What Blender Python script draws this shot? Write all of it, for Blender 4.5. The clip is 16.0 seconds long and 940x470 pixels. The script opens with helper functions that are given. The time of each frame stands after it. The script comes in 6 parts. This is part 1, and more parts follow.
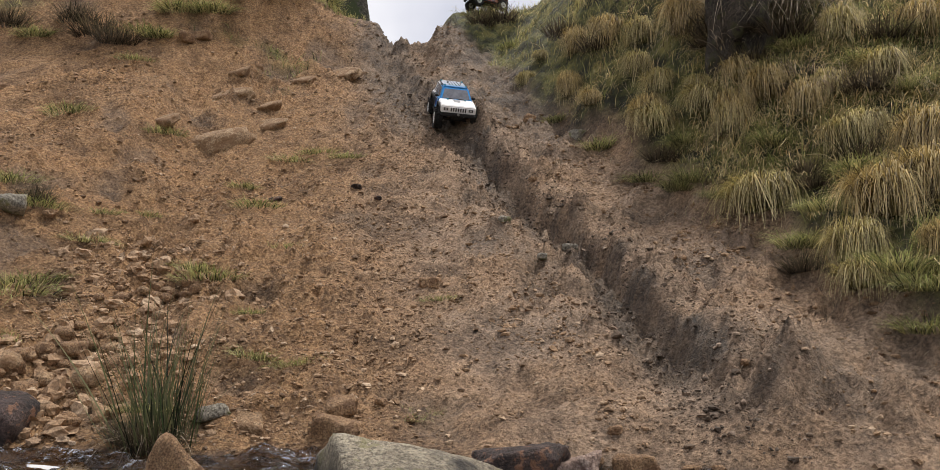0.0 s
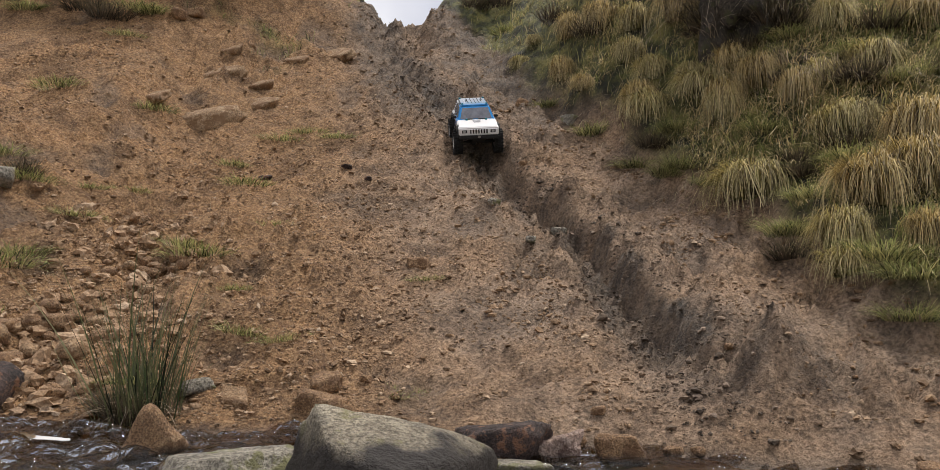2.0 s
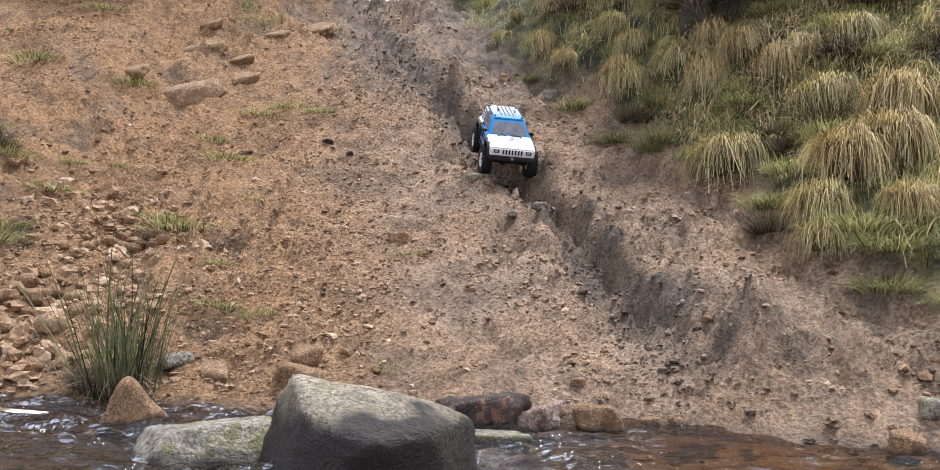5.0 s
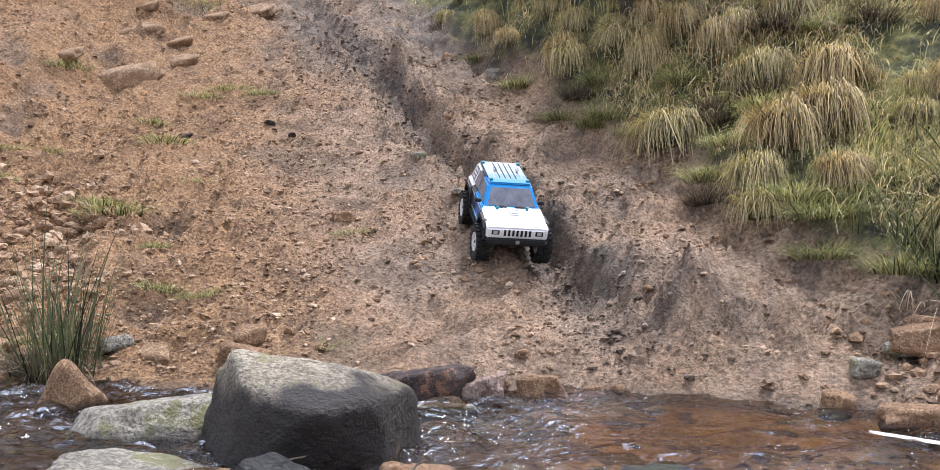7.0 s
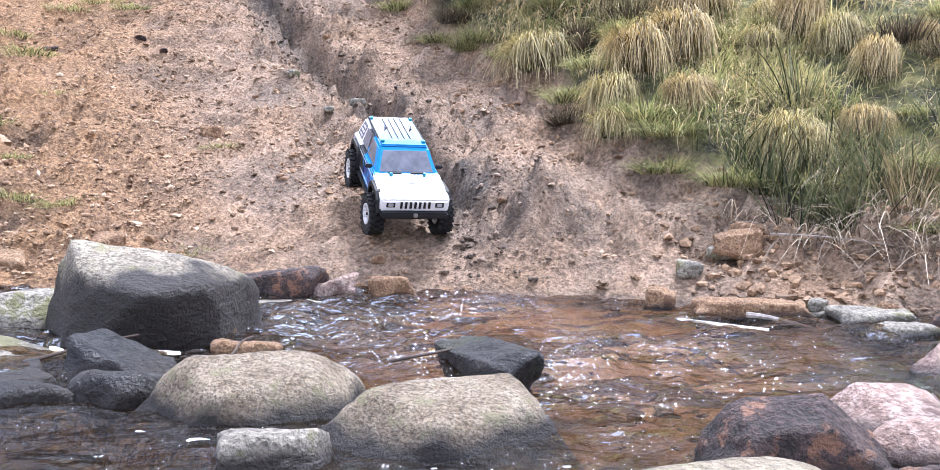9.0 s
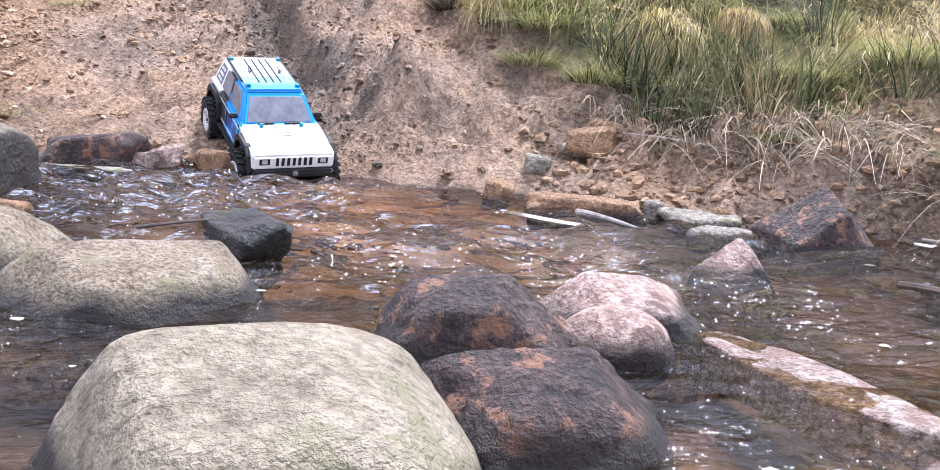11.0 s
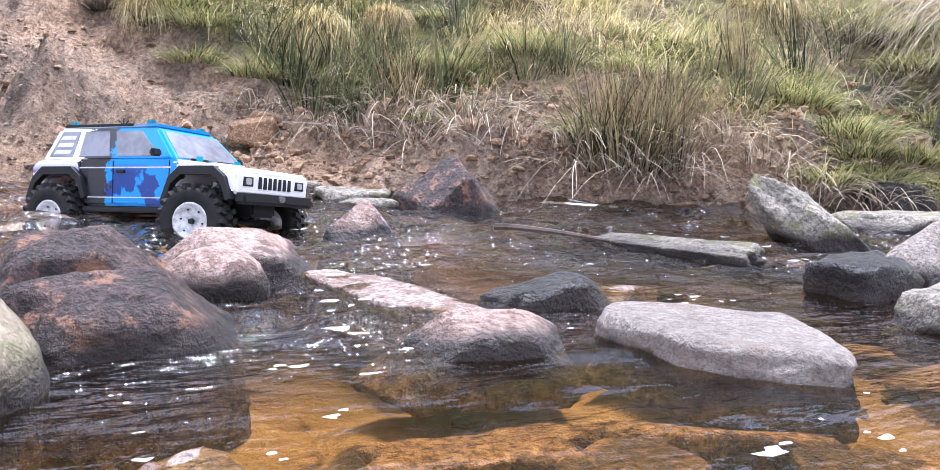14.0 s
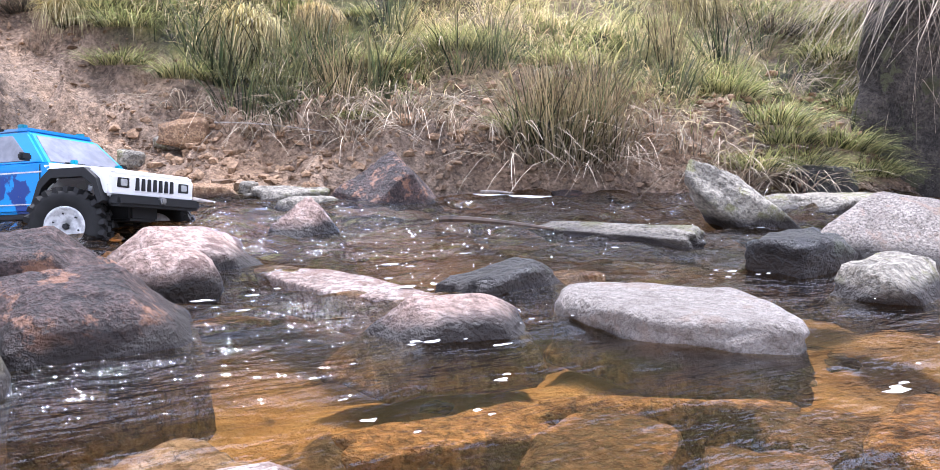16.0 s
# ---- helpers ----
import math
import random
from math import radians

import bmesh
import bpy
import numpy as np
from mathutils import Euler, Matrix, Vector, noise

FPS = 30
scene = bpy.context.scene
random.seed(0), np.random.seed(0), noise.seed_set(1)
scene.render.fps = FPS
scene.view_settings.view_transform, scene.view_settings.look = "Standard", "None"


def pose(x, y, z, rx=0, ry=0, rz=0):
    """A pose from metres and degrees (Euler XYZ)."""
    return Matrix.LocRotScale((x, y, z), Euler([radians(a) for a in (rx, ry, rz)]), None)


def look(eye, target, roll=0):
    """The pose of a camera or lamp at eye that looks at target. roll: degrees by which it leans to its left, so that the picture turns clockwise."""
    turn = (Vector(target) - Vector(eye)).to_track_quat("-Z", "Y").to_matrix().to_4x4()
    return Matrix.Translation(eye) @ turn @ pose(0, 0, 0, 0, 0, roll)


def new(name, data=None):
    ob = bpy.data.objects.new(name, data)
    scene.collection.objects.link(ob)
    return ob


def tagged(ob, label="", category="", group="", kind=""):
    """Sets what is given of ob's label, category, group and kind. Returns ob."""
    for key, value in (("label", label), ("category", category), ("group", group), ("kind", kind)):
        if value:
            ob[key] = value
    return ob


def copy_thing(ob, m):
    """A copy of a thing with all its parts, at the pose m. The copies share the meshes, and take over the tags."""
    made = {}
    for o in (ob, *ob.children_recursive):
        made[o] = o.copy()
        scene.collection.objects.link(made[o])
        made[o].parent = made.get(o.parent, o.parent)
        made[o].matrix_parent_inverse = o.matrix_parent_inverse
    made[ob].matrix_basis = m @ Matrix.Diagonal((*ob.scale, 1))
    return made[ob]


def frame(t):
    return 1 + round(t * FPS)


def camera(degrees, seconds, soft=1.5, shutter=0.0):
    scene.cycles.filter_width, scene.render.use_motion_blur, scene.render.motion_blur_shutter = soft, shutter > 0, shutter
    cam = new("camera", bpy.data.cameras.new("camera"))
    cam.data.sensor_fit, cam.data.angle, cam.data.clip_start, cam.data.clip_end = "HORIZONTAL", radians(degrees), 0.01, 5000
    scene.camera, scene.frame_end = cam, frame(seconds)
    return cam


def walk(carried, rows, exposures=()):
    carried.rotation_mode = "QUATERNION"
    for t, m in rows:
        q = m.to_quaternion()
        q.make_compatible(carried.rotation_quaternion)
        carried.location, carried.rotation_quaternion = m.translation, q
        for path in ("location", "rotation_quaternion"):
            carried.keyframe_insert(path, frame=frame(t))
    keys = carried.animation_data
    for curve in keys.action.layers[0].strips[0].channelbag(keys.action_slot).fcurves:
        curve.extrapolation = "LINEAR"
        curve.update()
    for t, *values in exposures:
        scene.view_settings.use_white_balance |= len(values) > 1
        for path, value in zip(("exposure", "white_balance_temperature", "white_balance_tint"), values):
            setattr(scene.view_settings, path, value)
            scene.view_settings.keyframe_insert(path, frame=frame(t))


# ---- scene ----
cam = camera(55.9, 16.0, 0.6)
PATH = [
    (0, (0.094, -0.095, 0.35), (0.02, 1.895, 0.537), 1.2),
    (0.5, (0.092, -0.09, 0.342), (0.019, 1.9, 0.528), 1.4),
    (1, (0.1, -0.092, 0.346), (0.032, 1.899, 0.524), 1.5),
    (1.5, (0.102, -0.095, 0.341), (0.043, 1.897, 0.515), 1.8),
    (2, (0.104, -0.096, 0.331), (0.05, 1.897, 0.489), 2.3),
    (2.5, (0.107, -0.099, 0.329), (0.056, 1.895, 0.469), 2.2),
    (3, (0.105, -0.093, 0.326), (0.064, 1.902, 0.455), 2.3),
    (3.5, (0.101, -0.092, 0.323), (0.066, 1.904, 0.449), 2.3),
    (6, (0.127, -0.096, 0.313), (0.153, 1.901, 0.412), 1.7),
    (6.5, (0.129, -0.095, 0.305), (0.19, 1.902, 0.399), 1.3),
    (7, (0.137, -0.1, 0.297), (0.232, 1.897, 0.374), 0.8),
    (7.5, (0.143, -0.109, 0.276), (0.304, 1.884, 0.332), -0.0),
    (8, (0.166, -0.132, 0.248), (0.377, 1.857, 0.285), 0.1),
    (8.5, (0.195, -0.16, 0.235), (0.454, 1.823, 0.226), 0.2),
    (9, (0.243, -0.205, 0.235), (0.559, 1.768, 0.168), 1.1),
    (9.2, (0.259, -0.221, 0.231), (0.596, 1.748, 0.135), 1.2),
    (11.3, (0.505, -0.17, 0.202), (0.975, 1.753, -0.084), 5.3),
    (11.5, (0.516, -0.184, 0.199), (1.001, 1.735, -0.085), 5.0),
    (12, (0.542, -0.212, 0.179), (1.124, 1.681, -0.098), 4.0),
    (12.5, (0.544, -0.235, 0.155), (1.217, 1.63, -0.109), 2.5),
    (13, (0.546, -0.265, 0.157), (1.29, 1.576, -0.085), 1.5),
    (13.5, (0.55, -0.314, 0.162), (1.438, 1.463, -0.071), 1.9),
    (14, (0.544, -0.353, 0.17), (1.583, 1.341, -0.058), 2.2),
    (14.5, (0.537, -0.373, 0.166), (1.683, 1.25, -0.057), 2.5),
    (15, (0.53, -0.363, 0.162), (1.699, 1.244, -0.061), 1.9),
    (15.5, (0.524, -0.352, 0.157), (1.693, 1.254, -0.068), 1.2),
    (16, (0.52, -0.345, 0.159), (1.69, 1.261, -0.067), 0.7),
]
EXPOSURES = [(0.0, 0.27, 6700, 11), (0.5, 0.17, 6650, 11), (1.0, 0.55, 6550, 11), (1.5, 0.25, 6600, 11), (2.0, 0.22, 6700, 11), (2.5, 0.4, 6550, 11), (3.0, 1.0, 6150, 11), (3.7, 1.03, 6080, 12), (5.8, 0.96, 5970, 13), (7.0, 1.08, 5820, 14), (8.0, 1.43, 5600, 15), (9.2, 1.72, 5430, 17), (11.3, 1.66, 5580, 19), (13.5, 1.75, 5560, 19), (16.0, 1.75, 5540, 19)]
walk(cam, [(t, look(eye, target, roll)) for t, eye, target, roll in PATH], exposures=EXPOSURES)

# ---- world and sun: bright overcast ----
world = bpy.data.worlds.new("overcast")
scene.world = world
world.use_nodes = True
wn, wl = world.node_tree.nodes, world.node_tree.links
sky = wn.new("ShaderNodeTexSky")
sky.sky_type, sky.sun_disc = "NISHITA", False
sky.sun_elevation, sky.sun_rotation = radians(67), radians(39)
cloud = wn.new("ShaderNodeTexNoise")
cloud.inputs["Scale"].default_value, cloud.inputs["Detail"].default_value = 2.6, 5
tint = wn.new("ShaderNodeValToRGB")
tint.color_ramp.elements[0].position, tint.color_ramp.elements[0].color = 0.36, (5.6, 5.9, 7.0, 1)
tint.color_ramp.elements[1].position, tint.color_ramp.elements[1].color = 0.62, (10.5, 10.5, 10.8, 1)
wtc = wn.new("ShaderNodeTexCoord")
wl.new(wtc.outputs["Generated"], cloud.inputs["Vector"])
wl.new(cloud.outputs[0], tint.inputs[0])
cover = wn.new("ShaderNodeMixRGB")
cover.inputs[0].default_value = 0.9
wl.new(sky.outputs[0], cover.inputs[1])
wl.new(tint.outputs[0], cover.inputs[2])
wl.new(cover.outputs[0], wn["Background"].inputs[0])
wn["Background"].inputs[1].default_value = 0.09
sun = new("sun", bpy.data.lights.new("sun", "SUN"))
sun.data.energy, sun.data.angle, sun.data.color = 2.7, radians(10), (1.0, 0.95, 0.88)
sun.matrix_world = look((0, 0, 0), (-0.24, -0.30, -0.93))


# ---- numeric helpers ----
def hash3(i, j, k, seed):
    h = (i * 374761393 + j * 668265263 + k * 2147483647 + seed * 974711) & 0xFFFFFFFF
    h = ((h ^ (h >> 13)) * 1274126177) & 0xFFFFFFFF
    h = ((h ^ (h >> 16)) * 2246822519) & 0xFFFFFFFF
    return ((h ^ (h >> 15)) & 0xFFFF) / 32767.5 - 1.0


def value3(p, seed=0):
    q = np.floor(p).astype(np.int64)
    f = p - q
    f = f * f * (3 - 2 * f)
    out = 0.0
    for a in (0, 1):
        for b in (0, 1):
            for c in (0, 1):
                w = (f[..., 0] if a else 1 - f[..., 0]) * (f[..., 1] if b else 1 - f[..., 1]) * (f[..., 2] if c else 1 - f[..., 2])
                out = out + w * hash3(q[..., 0] + a, q[..., 1] + b, q[..., 2] + c, seed)
    return out


def fbm3(p, octaves=4, seed=0):
    p = np.asarray(p, float)
    out, amp = 0.0, 1.0
    for o in range(octaves):
        out = out + amp * value3(p * 2 ** o + 17.3 * o, seed + o)
        amp *= 0.5
    return out


def value2(x, y, seed=0):
    i, j = np.floor(x).astype(np.int64), np.floor(y).astype(np.int64)
    f, g = x - i, y - j
    f, g = f * f * (3 - 2 * f), g * g * (3 - 2 * g)
    out = 0.0
    for a in (0, 1):
        for b in (0, 1):
            out = out + (f if a else 1 - f) * (g if b else 1 - g) * hash3(i + a, j + b, 0 * i, seed)
    return out


def fbm(x, y, octaves=4, seed=0):
    out, amp = 0.0, 1.0
    for o in range(octaves):
        c, s = math.cos(0.6 * o), math.sin(0.6 * o)
        out = out + amp * value2((c * x - s * y) * 2 ** o + 9.1 * o, (s * x + c * y) * 2 ** o + 3.7 * o, seed + o)
        amp *= 0.5
    return out


def smooth(v, a, b):
    t = np.clip((v - a) / (b - a), 0, 1)
    return t * t * (3 - 2 * t)


# ---- the lie of the land: metres, water level at z = 0 ----
# past x = 3.2 the bank is an unseen addition that blocks low sky reflections
BANK = ([-6, -0.5, 0.5, 0.87, 1.05, 1.3, 1.55, 1.8, 1.95, 2.4, 2.7, 3.2, 3.8, 5, 9], [2.0, 1.95, 1.93, 1.8, 1.72, 1.5, 1.42, 1.36, 1.2, 1.0, 0.95, 0.9, 0.0, -2.2, -3.0])
RISE = ([-9, -1.0, -0.35, 0, 0.15, 0.9, 1.6, 1.9, 2.7, 4.15, 5, 9, 60, 300], [-0.10, -0.085, -0.06, 0, 0.08, 0.44, 0.78, 0.93, 1.41, 2.27, 2.35, 2.4, 3.0, 8.0])
EDGE = ([1.0, 1.5, 1.64, 1.78, 1.94, 2.15, 2.57, 2.95, 3.24, 3.7, 4.1, 4.5, 5.19, 5.83, 6.3, 9], [2.3, 1.85, 1.64, 1.47, 1.45, 1.3, 1.12, 1.0, 0.9, 0.77, 0.55, 0.38, 0.12, -0.15, -0.5, -0.8])
LIFT = ([1.5, 2.2, 2.95, 3.5, 4.0, 5.0, 6.2, 9], [0.0, 0.04, 0.14, 0.34, 0.62, 0.92, 0.41, 0.37])
RUT = ([1.9, 2.25, 2.53, 3.05, 3.45, 3.9, 4.3, 4.6, 5.1, 5.9, 6.3], [0.68, 0.63, 0.55, 0.41, 0.29, 0.09, -0.12, -0.27, -0.47, -0.66, -0.68])
GULLY = ([1.9, 2.31, 2.75, 3.23, 3.9, 4.8], [-1.15, -1.11, -1.02, -1.25, -1.32, -1.75])

RIDGE = 0.28


def bank_of(x):
    return np.interp(x, *BANK)


def zones(x, y):
    """Signed distances that the ground's form and cover share: past the waterline, into the grass, from the rut, from the gully."""
    wob = 0.07 * fbm(x * 2.3, y * 2.3, 3, 5)
    v = y - bank_of(x) + 0.25 * wob
    e = x - np.interp(y, *EDGE) + wob
    r = x - np.interp(y, *RUT) + 0.35 * wob
    g = x - np.interp(y, *GULLY) + 0.8 * wob
    return v, e, r, g


def height(x, y, fine=True):
    x, y = np.asarray(x, float), np.asarray(y, float)
    v, e, r, g = zones(x, y)
    z = np.interp(v, *RISE)
    z = z + np.interp(y, *LIFT) * smooth(e, -0.05, 0.85) * smooth(v, 0.1, 0.6)
    z = z + 0.09 * smooth(e, -0.03, 0.12) * smooth(y, 1.9, 2.4) * (1 - smooth(y, 4.6, 5.6))
    z = z + 0.10 * smooth(v, 0.0, 0.17) * smooth(x, 1.35, 1.75) * (1 - smooth(v, 0.5, 1.6))
    z = z + 0.95 * smooth(-x, 0.85, 2.2) * smooth(v, 3.0, 4.6)
    z = z + 0.16 * smooth(-x, 1.35, 2.0) * smooth(v, 0.1, 0.7)
    z = z + RIDGE * smooth(r, 0.08, 0.42) * smooth(y, 5.2, 5.95) * (1 - 1.1 * smooth(x, -0.42, 0.2))
    z = z + 0.11 * smooth(y, 5.5, 6.0) * np.exp(-(r / 0.14) ** 2)
    z = z + 0.22 * smooth(-r, 0.04, 0.2) * smooth(y, 5.5, 6.0)
    up = smooth(v, 0.02, 0.3)
    worn = 1 - smooth(y, 4.8, 5.5)
    z = z + 0.05 * np.exp(-((r - 0.02) / 0.34) ** 2) * smooth(v, 0.0, 0.16) * worn
    z = z - up * 0.095 * smooth(r, -0.15, -0.015) * (1 - smooth(r, 0.015, 0.06)) * smooth(v, 0.2, 0.6) * (1 - 0.7 * smooth(y, 4.0, 4.5))
    z = z + up * worn * 0.045 * np.exp(-((r - 0.13) / 0.075) ** 2) - up * 0.02 * np.exp(-((r + 0.12) / 0.10) ** 2)
    z = z - up * 0.07 * np.exp(-(g / 0.16) ** 2)
    z = z + up * (0.035 * fbm(x * 1.7, y * 1.7, 2, 11) + 0.014 * fbm(x * 6, y * 6, 3, 21))
    z = z + up * smooth(-x, 0.7, 1.2) * 0.028 * fbm(x * 3.6, y * 3.6, 3, 23) - up * 0.03 * smooth(fbm(x * 4.3, y * 4.3, 2, 25), 0.45, 0.8)
    z = z - 0.09 * np.exp(-((x + 0.58) / 0.3) ** 2) * smooth(y, 5.1, 5.9)
    # churned mud beside the end of the rut
    z = z + up * 0.05 * np.exp(-((x - 0.82) / 0.26) ** 2 - ((y - 2.14) / 0.2) ** 2) * np.clip(fbm(x * 12, y * 12, 4, 177), -0.6, 0.6)
    # sand heaped round two low stones
    z = z + 0.055 * np.exp(-((x - 1.11) / 0.13) ** 2 - ((y - 0.13) / 0.14) ** 2) + 0.04 * np.exp(-((x - 0.90) / 0.11) ** 2 - ((y - 0.22) / 0.09) ** 2)
    # lower bank behind the eye closes the stream
    z = z + 0.6 * smooth(-y, 1.2, 2.6)
    if fine:
        grassy = smooth(e, 0.0, 0.2) * up
        clod = np.maximum(fbm(x * 26, y * 26, 3, 31), 0.0) ** 1.4
        rough = 0.6 + 0.45 * np.exp(-(r / 0.2) ** 2) + 0.7 * smooth(-fbm(x * 2.1, y * 2.1, 2, 41), -0.2, 0.6) + 0.9 * smooth(x, 1.15, 1.5) * (1 - smooth(v, 0.35, 0.6))
        z = z + up * rough * (1 - 0.5 * grassy) * (0.028 * clod + 0.007 * fbm(x * 60, y * 60, 2, 51) + 0.030 * smooth(fbm(x * 11, y * 11, 3, 53), 0.1, 0.9) - 0.018 * smooth(fbm(x * 15, y * 15, 2, 57), 0.3, 0.8))
        bed = (1 - smooth(v, -0.12, 0.02))
        z = z + bed * (0.022 * fbm(x * 4.5, y * 4.5, 3, 61) + 0.006 * np.maximum(fbm(x * 22, y * 22, 2, 71), 0))
    return z


def ground_z(x, y):
    return float(height(np.array([x]), np.array([y]))[0])


# ---- mesh helpers ----
def mesh_object(name, verts, faces, mats, smooth_faces=True, attributes=None, parent=None):
    me = bpy.data.meshes.new(name)
    verts, faces = np.asarray(verts, np.float32), np.asarray(faces, np.int32)
    n = faces.shape[1]
    me.vertices.add(len(verts))
    me.vertices.foreach_set("co", verts.ravel())
    me.loops.add(faces.size)
    me.loops.foreach_set("vertex_index", faces.ravel())
    me.polygons.add(len(faces))
    me.polygons.foreach_set("loop_start", np.arange(0, faces.size, n, dtype=np.int32))
    me.polygons.foreach_set("use_smooth", np.full(len(faces), smooth_faces))
    for key, values in (attributes or {}).items():
        a = me.attributes.new(key, "FLOAT", "POINT")
        a.data.foreach_set("value", np.asarray(values, np.float32).ravel())
    me.update(calc_edges=True)
    me.validate()
    for m in (mats if isinstance(mats, (list, tuple)) else [mats]):
        me.materials.append(m)
    ob = new(name, me)
    if parent:
        ob.parent = parent
    return ob


def part(name, bm, material, parent, label=""):
    me = bpy.data.meshes.new(name)
    bm.normal_update()
    bm.to_mesh(me)
    bm.free()
    me.materials.append(material)
    ob = new(name, me)
    ob.parent = parent
    if label:
        ob["label"] = label
    return ob


# ---- materials ----
def material(name):
    m = bpy.data.materials.new(name)
    m.use_nodes = True
    nt = m.node_tree
    return m, nt, nt.nodes["Principled BSDF"]


def noise_node(nt, scale, detail=4, rough=0.55, vector=None):
    n = nt.nodes.new("ShaderNodeTexNoise")
    n.inputs["Scale"].default_value, n.inputs["Detail"].default_value, n.inputs["Roughness"].default_value = scale, detail, rough
    if vector is not None:
        nt.links.new(vector, n.inputs["Vector"])
    return n.outputs[0]


def ramp(nt, fac, stops):
    n = nt.nodes.new("ShaderNodeValToRGB")
    el = n.color_ramp.elements
    while len(el) < len(stops):
        el.new(0.5)
    for e, (pos, col) in zip(el, stops):
        e.position, e.color = pos, (*col, 1) if len(col) == 3 else col
    nt.links.new(fac, n.inputs[0])
    return n.outputs[0]


def nramp(nt, fac, stops, squeeze=0.55):
    return ramp(nt, fac, [(0.5 + (p - 0.5) * squeeze, c) for p, c in stops])


def mix(nt, fac, a, b, mode="MIX"):
    n = nt.nodes.new("ShaderNodeMixRGB")
    n.blend_type = mode
    for sock, val in zip(n.inputs, (fac, a, b)):
        if hasattr(val, "links"):
            nt.links.new(val, sock)
        elif isinstance(val, (int, float)):
            sock.default_value = val
        else:
            sock.default_value = (*val, 1)
    return n.outputs[0]


def calc(nt, op, a, b=0.0):
    n = nt.nodes.new("ShaderNodeMath")
    n.operation = op
    for sock, val in zip(n.inputs, (a, b)):
        if hasattr(val, "links"):
            nt.links.new(val, sock)
        else:
            sock.default_value = val
    return n.outputs[0]


def attr(nt, name):
    n = nt.nodes.new("ShaderNodeAttribute")
    n.attribute_name = name
    return n.outputs["Fac"]


def bump(nt, bsdf, heightmap, strength=0.5, distance=0.01):
    n = nt.nodes.new("ShaderNodeBump")
    n.inputs["Strength"].default_value, n.inputs["Distance"].default_value = strength, distance
    nt.links.new(heightmap, n.inputs["Height"])
    nt.links.new(n.outputs[0], bsdf.inputs["Normal"])


def obj_coords(nt):
    return nt.nodes.new("ShaderNodeTexCoord").outputs["Object"]


def soil_material():
    m, nt, b = material("soil")
    co = obj_coords(nt)
    big = noise_node(nt, 1.1, 4, 0.6, co)
    mid = noise_node(nt, 9, 5, 0.65, co)
    fine = noise_node(nt, 85, 4, 0.7, co)
    lump = noise_node(nt, 27, 4, 0.6, co)
    dry = nramp(nt, big, [(0.3, (0.215, 0.108, 0.045)), (0.5, (0.29, 0.155, 0.068)), (0.7, (0.25, 0.15, 0.08))])
    dry = mix(nt, 0.55, dry, nramp(nt, mid, [(0.32, (0.125, 0.072, 0.04)), (0.5, (0.29, 0.175, 0.095)), (0.68, (0.40, 0.26, 0.15))]))
    dry = mix(nt, 0.4, dry, nramp(nt, lump, [(0.3, (0.08, 0.045, 0.022)), (0.45, (0.26, 0.15, 0.07)), (0.7, (0.42, 0.27, 0.14))]))
    dry = mix(nt, 0.42, dry, nramp(nt, fine, [(0.3, (0.055, 0.03, 0.015)), (0.5, (0.27, 0.155, 0.075)), (0.7, (0.56, 0.38, 0.21))], 0.5))
    dry = mix(nt, 1.0, dry, (0.96, 0.925, 0.88), "MULTIPLY")
    clay = nramp(nt, mid, [(0.3, (0.19, 0.138, 0.094)), (0.55, (0.385, 0.28, 0.195)), (0.75, (0.49, 0.375, 0.275))])
    clay = mix(nt, 0.4, clay, nramp(nt, lump, [(0.3, (0.08, 0.055, 0.036)), (0.45, (0.27, 0.175, 0.11)), (0.7, (0.40, 0.28, 0.19))]))
    clay = mix(nt, 0.4, clay, nramp(nt, fine, [(0.3, (0.07, 0.048, 0.032)), (0.7, (0.52, 0.37, 0.26))], 0.5))
    mud = nramp(nt, mid, [(0.3, (0.035, 0.025, 0.016)), (0.5, (0.09, 0.062, 0.04)), (0.72, (0.20, 0.14, 0.092))])
    mud = mix(nt, 0.35, mud, nramp(nt, fine, [(0.3, (0.03, 0.024, 0.018)), (0.7, (0.20, 0.15, 0.11))]))
    col = mix(nt, attr(nt, "clay"), dry, clay)
    col = mix(nt, attr(nt, "wet"), col, mud)
    # turf kept dark so the gaps between grass blades read as shaded
    turf = nramp(nt, mid, [(0.3, (0.022, 0.024, 0.009)), (0.5, (0.085, 0.09, 0.026)), (0.72, (0.21, 0.19, 0.06))])
    col = mix(nt, attr(nt, "turf"), col, turf)
    sand = nramp(nt, noise_node(nt, 5.5, 4, 0.6, co), [(0.30, (0.022, 0.012, 0.007)), (0.38, (0.085, 0.04, 0.016)), (0.425, (0.62, 0.34, 0.10)), (0.75, (0.78, 0.49, 0.185))])
    sand = mix(nt, 0.3, sand, nramp(nt, fine, [(0.35, (0.10, 0.05, 0.02)), (0.65, (0.42, 0.26, 0.11))]))
    col = mix(nt, attr(nt, "bed"), col, sand)
    col = mix(nt, attr(nt, "silt"), col, nramp(nt, mid, [(0.35, (0.022, 0.016, 0.012)), (0.6, (0.075, 0.048, 0.03)), (0.75, (0.17, 0.10, 0.055))]))
    grit = noise_node(nt, 95, 5, 0.75, co)
    land = calc(nt, "SUBTRACT", 1.0, attr(nt, "bed"))
    col = mix(nt, calc(nt, "MULTIPLY", land, 0.58), col, nramp(nt, grit, [(0.30, (0.36, 0.34, 0.32)), (0.42, (0.98, 0.96, 0.94)), (0.60, (1.22, 1.22, 1.22)), (0.75, (1.6, 1.56, 1.52))]), "MULTIPLY")
    damp_dark = noise_node(nt, 4.2, 6, 0.72, co)
